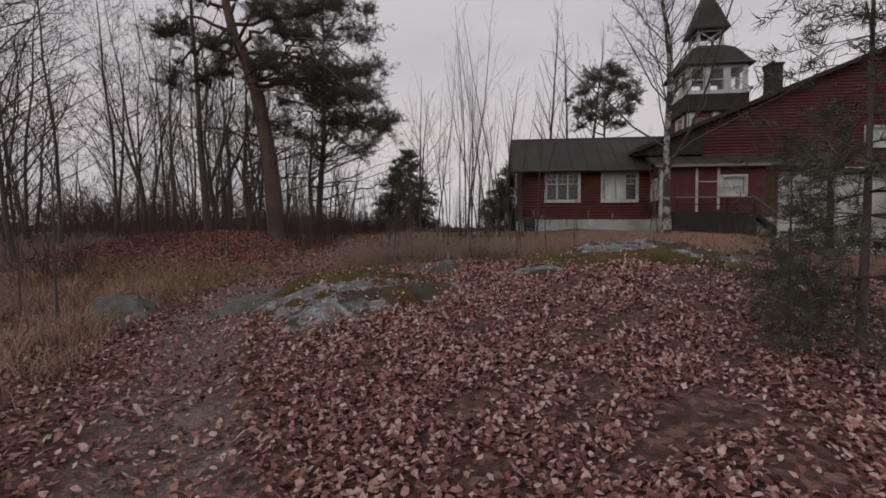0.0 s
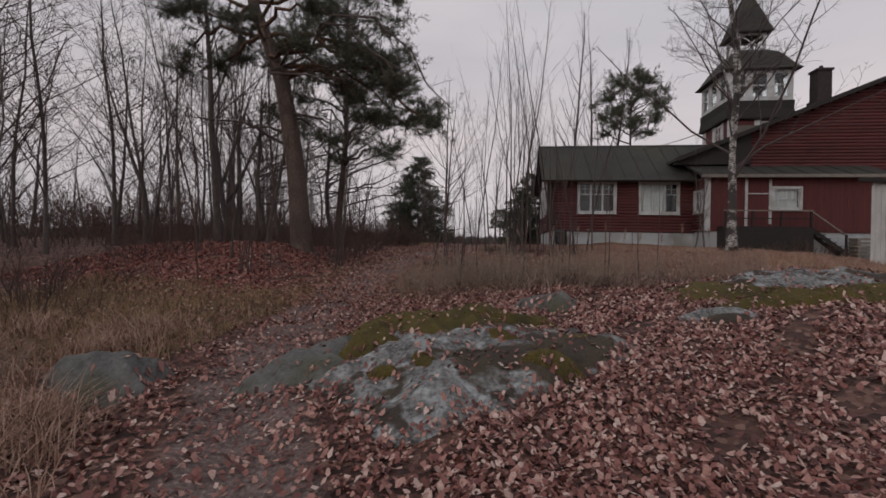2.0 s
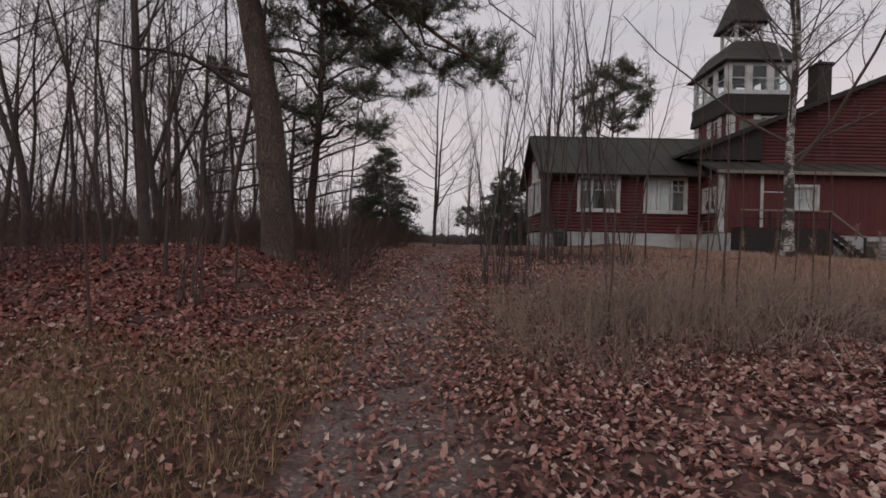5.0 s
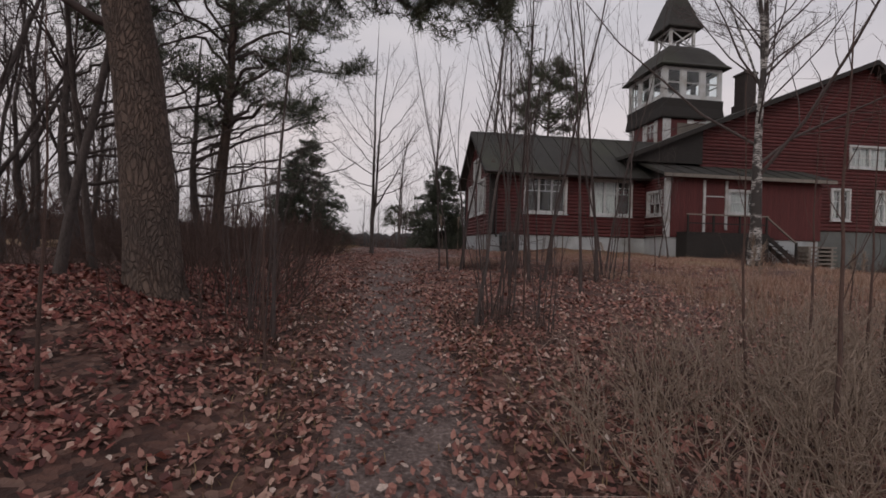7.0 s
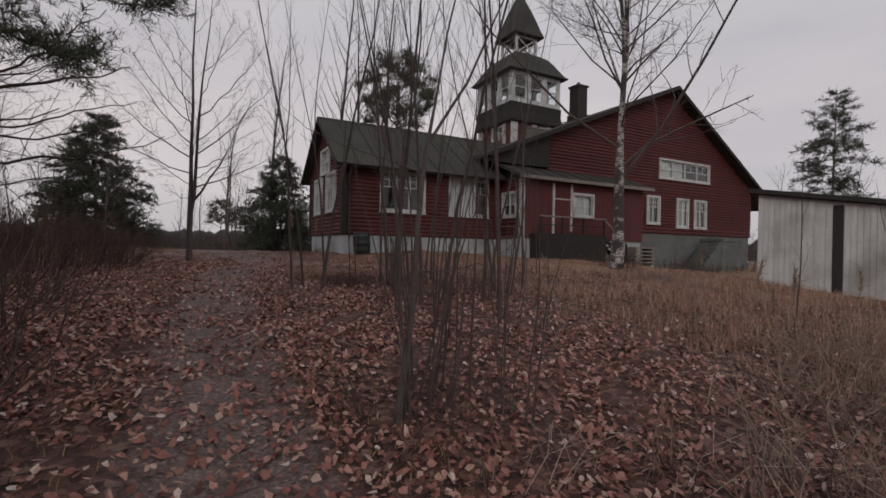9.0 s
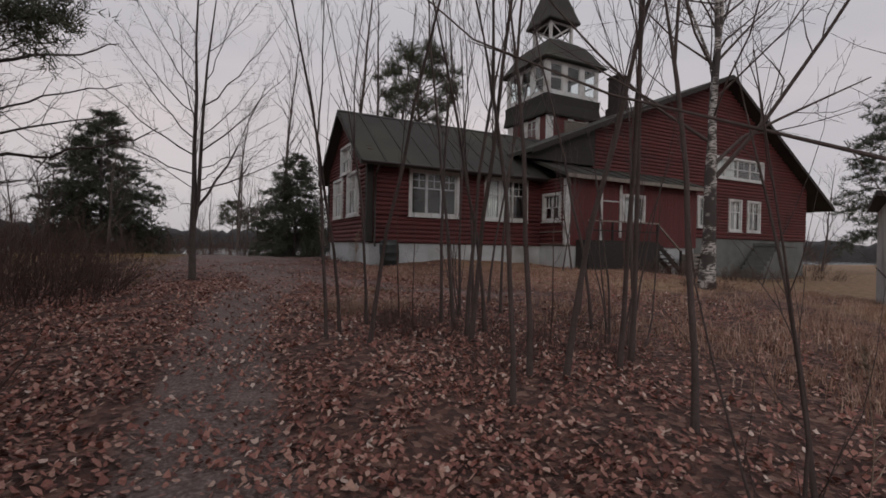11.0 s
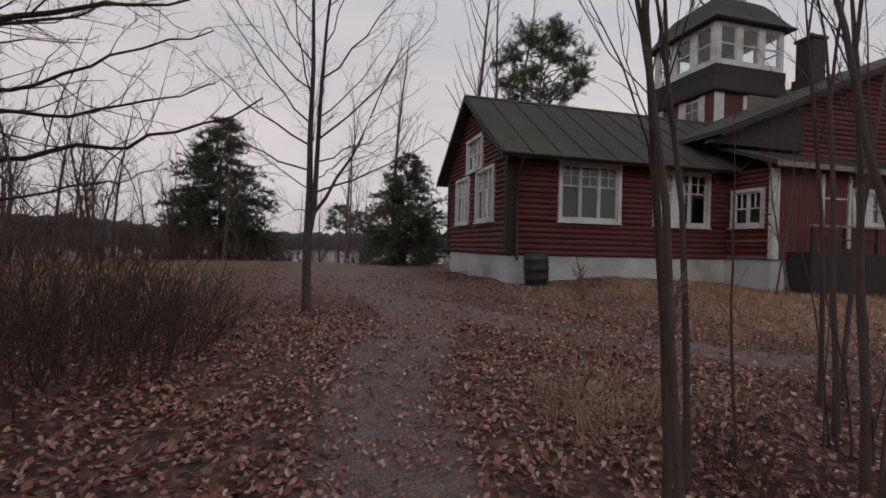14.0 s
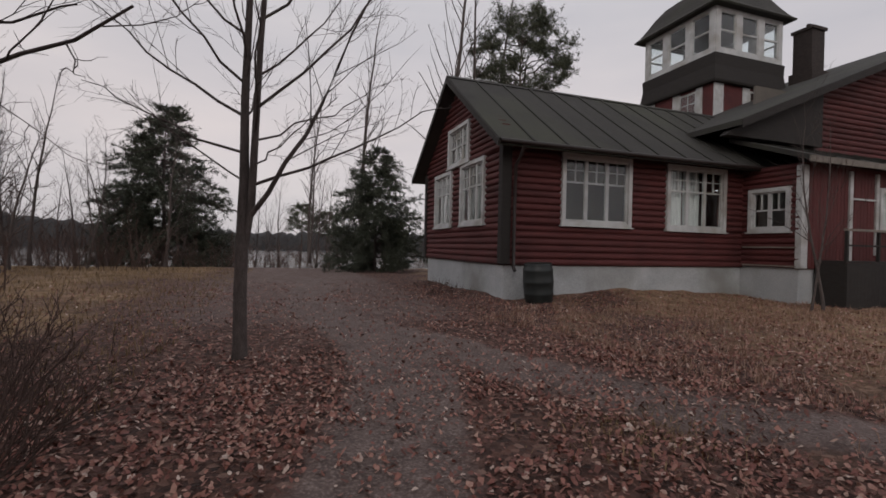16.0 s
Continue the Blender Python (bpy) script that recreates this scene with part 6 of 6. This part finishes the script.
for x, y, s in ((-24, 18, 1.2), (-20, 28, 1.2), (-30, 26, 1.3), (-14.5, 33, 1.0), (-25, 36, 1.3), (-12, 44, 0.9), (-20, 46, 1.1), (-34, 36, 1.4), (-30, 46, 1.3), (-14, 52, 1.0), (-6, 54, 0.9), (1, 52, 0.9), (-24, 54, 1.1), (-34, 52, 1.3), (9, 56, 1.0), (-20, 12, 0.9), (-28, 8, 1.1), (-15, 3, 0.8), (38, 34, 1.0), (44, 26, 1.1), (36, 24, 0.7), (-3, 57, 0.9), (-10, 57, 0.9), (-18, 57, 1.0), (5, 57, 0.9), (-13.5, 26, 0.8), (-17, 17, 0.8), (-22, 23, 1.0), (-13.5, 17.5, 0.6), (-17, 38, 1.0), (-22, 40, 1.1), (-28, 31, 1.2), (-8, 49, 0.7), (-16, 49, 0.8), (-2, 49.5, 0.6), (-38, 20, 1.3), (-38, 28, 1.4), (-40, 44, 1.4), (-12, 47.5, 0.5), (-5, 48, 0.45), (-19, 48, 0.55), (-26, 48, 0.6)):
    again(thicket, x, y, rr.uniform(-25, 25), s, 0.5 if y > 50 else 0)
stalks = put(shrub("dead_stalks", 53, 0.8, 0.6, 0.9, 60, "tall dead weed stalks beside the trail", M_REED, 0.006), -2.6, 10.3)
for x, y, s in ((-1.2, 10.6, 1.0), (0.4, 11.0, 1.1), (-2.9, 9.2, 0.8), (2.0, 11.5, 1.0), (-7.5, 3.4, 0.9), (-6.6, 2.2, 0.8), (-1.9, 9.6, 0.9), (-0.2, 12.0, 1.0), (1.2, 12.6, 1.0), (-6.3, 4.2, 0.8), (-7.0, 5.2, 0.8), (3.2, 12.4, 1.0), (-2.3, 9.9, 1.15), (-1.5, 10.1, 1.2), (-0.9, 9.9, 1.1), (-2.0, 10.9, 1.2), (-0.4, 10.4, 1.1), (-5.9, 3.2, 0.7), (-6.1, 5.0, 0.7)):
    again(stalks, x, y, rr.uniform(0, 360), s)


def reed(seed):
    """A dead reed: a thin bent stalk with a few leaves and a feathery plume."""
    rng = np.random.default_rng(seed)
    t = thing("reed", (0, 0, 0), "dead reed stalk with pale feathery plume", "reed", "reeds in the meadow")
    stalk = limb(rng, (0, 0, -0.05), (rng.normal() * 0.08, rng.normal() * 0.08, 1), 1.05, 0.004, 7, 0.05, 0.0, 0.5)
    link("stalk", tubes([stalk], "stalk", M_REED, 4), t)
    tip, way = stalk[-1][0], stalk[-1][0] - stalk[-2][0]
    way = way / np.linalg.norm(way)
    hair = []
    for i in range(60):
        p = tip - way * rng.uniform(0, 0.20)
        d = side_way(rng, way, rng.uniform(0.2, 0.7))
        hair.append(limb(rng, p, d, rng.uniform(0.04, 0.09), 0.0028, 3, 0.2, -0.05, 0.4))
    link("plume", tubes(hair, "plume", M_REED, 3), t)
    for k in (1, 2, 3):
        p = stalk[k][0]
        d = side_way(rng, (0, 0, 1), 0.6)
        link("leaf", tubes([limb(rng, p, d, 0.35, 0.005, 5, 0.1, -0.15, 0.2)], "leaf", M_REED, 3), t)
    return t


reeds = [put(reed(61), -0.6, 12.3), put(reed(62), 0.3, 12.0), put(reed(63), 1.1, 11.8)]
for i, (x, y) in enumerate(((-0.2, 12.6), (0.8, 12.4), (1.6, 12.2), (2.2, 12.6), (1.9, 11.6), (-1.4, 11.2), (2.9, 12.9), (0.0, 13.1), (-1.0, 14.3), (0.9, 14.0))):
    again(reeds[i % 3], x, y, rr.uniform(0, 360), rr.uniform(0.8, 1.15))
again(reeds[0], -2.82, 19.63, 150, 1.3)
again(reeds[1], -2.51, 19.55, 60, 1.28)


def outcrop(name, item, material, label, category):
    """A low uneven outcrop: rings from its middle out to a rim under the ground."""
    cx, cy, rx, ry, rise, turn, seed = item
    n, k = 64, 26
    vs, fs = [], []
    a = radians(turn)
    for i in range(k + 1):
        f = 1.12 * (i / k) ** 0.8
        for j in range(n):
            th = 2 * math.pi * j / n
            edge = 1 + 0.14 * math.sin(3 * th + seed) + 0.08 * math.sin(7 * th + 2.1 * seed) + 0.05 * math.sin(13 * th + seed * 0.7)
            u, v = rx * f * edge * math.cos(th), ry * f * edge * math.sin(th)
            x, y = cx + u * math.cos(a) - v * math.sin(a), cy + u * math.sin(a) + v * math.cos(a)
            z = ground_z(x, y) + float(swell(x, y, item)) + (0.028 * noise.noise((x * 4, y * 4, seed)) + 0.02 * abs(noise.noise((x * 9, y * 9, seed + 5))) + 0.010 * noise.noise((x * 21, y * 21, seed))) * (f < 1)
            vs.append((x - cx, y - cy, z - ground_z(cx, cy)))
    for i in range(k):
        for j in range(n):
            fs.append((i * n + j, (i + 1) * n + j, (i + 1) * n + (j + 1) % n, i * n + (j + 1) % n))
    ob = new(name, mesh_of(name, vs, fs, material, True))
    ob.location = (cx, cy, ground_z(cx, cy))
    return tagged(ob, label, category)


for item, m, label in zip(ROCKS, (M_ROCK, M_STONE, M_ROCK, M_ROCK, M_STONE, M_STONE), ("flat grey rock outcrop with pale lichen", "smooth dark grey rock beside the trail", "grey lichen-spotted rock on top of the hump", "pale narrow slab of rock among leaves", "small dark boulder behind the outcrop", "small mossy boulder beside the trail")):
    outcrop("rock", item, m, label, "rock")
for item in MOSS:
    outcrop("moss_patch", item, M_MOSS, "cushion of olive moss on the rock", "moss")


def rain_barrel():
    t = thing("rain_barrel", (1.62, 29.22, ground_z(1.62, 29.22)), "dark ribbed plastic barrel against the foundation", "barrel")
    prof = [(0.30, -0.05), (0.31, 0.0), (0.345, 0.22), (0.355, 0.25), (0.345, 0.28), (0.36, 0.5), (0.37, 0.53), (0.36, 0.56), (0.355, 0.78), (0.36, 0.81), (0.345, 0.84), (0.315, 0.93)]
    t.rotation_euler = (radians(2), radians(-4), 0)
    link("body", tubes([[((0, 0, z), r) for r, z in prof]], "body", M_PLASTIC, 20), t)
    link("lid", tubes([[((0, 0, 0.92), 0.33), ((0, 0, 0.955), 0.33), ((0, 0, 0.965), 0.30), ((0, 0, 0.97), 0.02)]], "lid", M_PLASTIC, 20), t)
    return t


rain_barrel()

# ---- distance ----
def far_shore():
    """Low wooded hills beyond the lake, all round, with an uneven top."""
    rng = np.random.default_rng(9)
    n = 720
    a = np.linspace(0, 2 * math.pi, n)
    r = 420.0
    top = 9 + 7 * np.sin(a * 5 + 1) * np.sin(a * 3) + 1.6 * rng.normal(size=n)
    lo = np.stack([r * np.sin(a), 20 + r * np.cos(a), np.full(n, -9.0)], -1)
    hi = np.stack([r * np.sin(a), 20 + r * np.cos(a), top - 1], -1)
    bk = np.stack([(r + 60) * np.sin(a), 20 + (r + 60) * np.cos(a), top + 4], -1)
    i = np.arange(n - 1)
    f = np.concatenate([np.stack([i, i + 1, n + i + 1, n + i], -1), np.stack([n + i, n + i + 1, 2 * n + i + 1, 2 * n + i], -1)])
    me = array_mesh("backdrop", np.concatenate([lo, hi, bk]), f, M_FAR)
    return tagged(new("backdrop", me), "dark wooded hills on the far shore", "hills", kind="structure")


M_FAR = surface("far_woods", (0.030, 0.030, 0.032), (0.060, 0.058, 0.058), 0.08, 1.0, bump=0.0, fine=0.5)
far_shore()
m, n, l, b = nodes_of("lake_water")
b.inputs["Base Color"].default_value = (0.03, 0.035, 0.04, 1)
b.inputs["Roughness"].default_value = 0.15
wv = tex(n, l, 0.6, 3.0, (1, 3, 1))
bumped(n, l, b, wv.outputs["Fac"], 0.3, 0.1)
tagged(new("water", mesh_of("water", [(-2000, 70, -2.6), (2000, 70, -2.6), (2000, 2500, -2.6), (-2000, 2500, -2.6)], [(0, 1, 2, 3)], m)), "grey lake water beyond the trees", "lake", kind="structure")
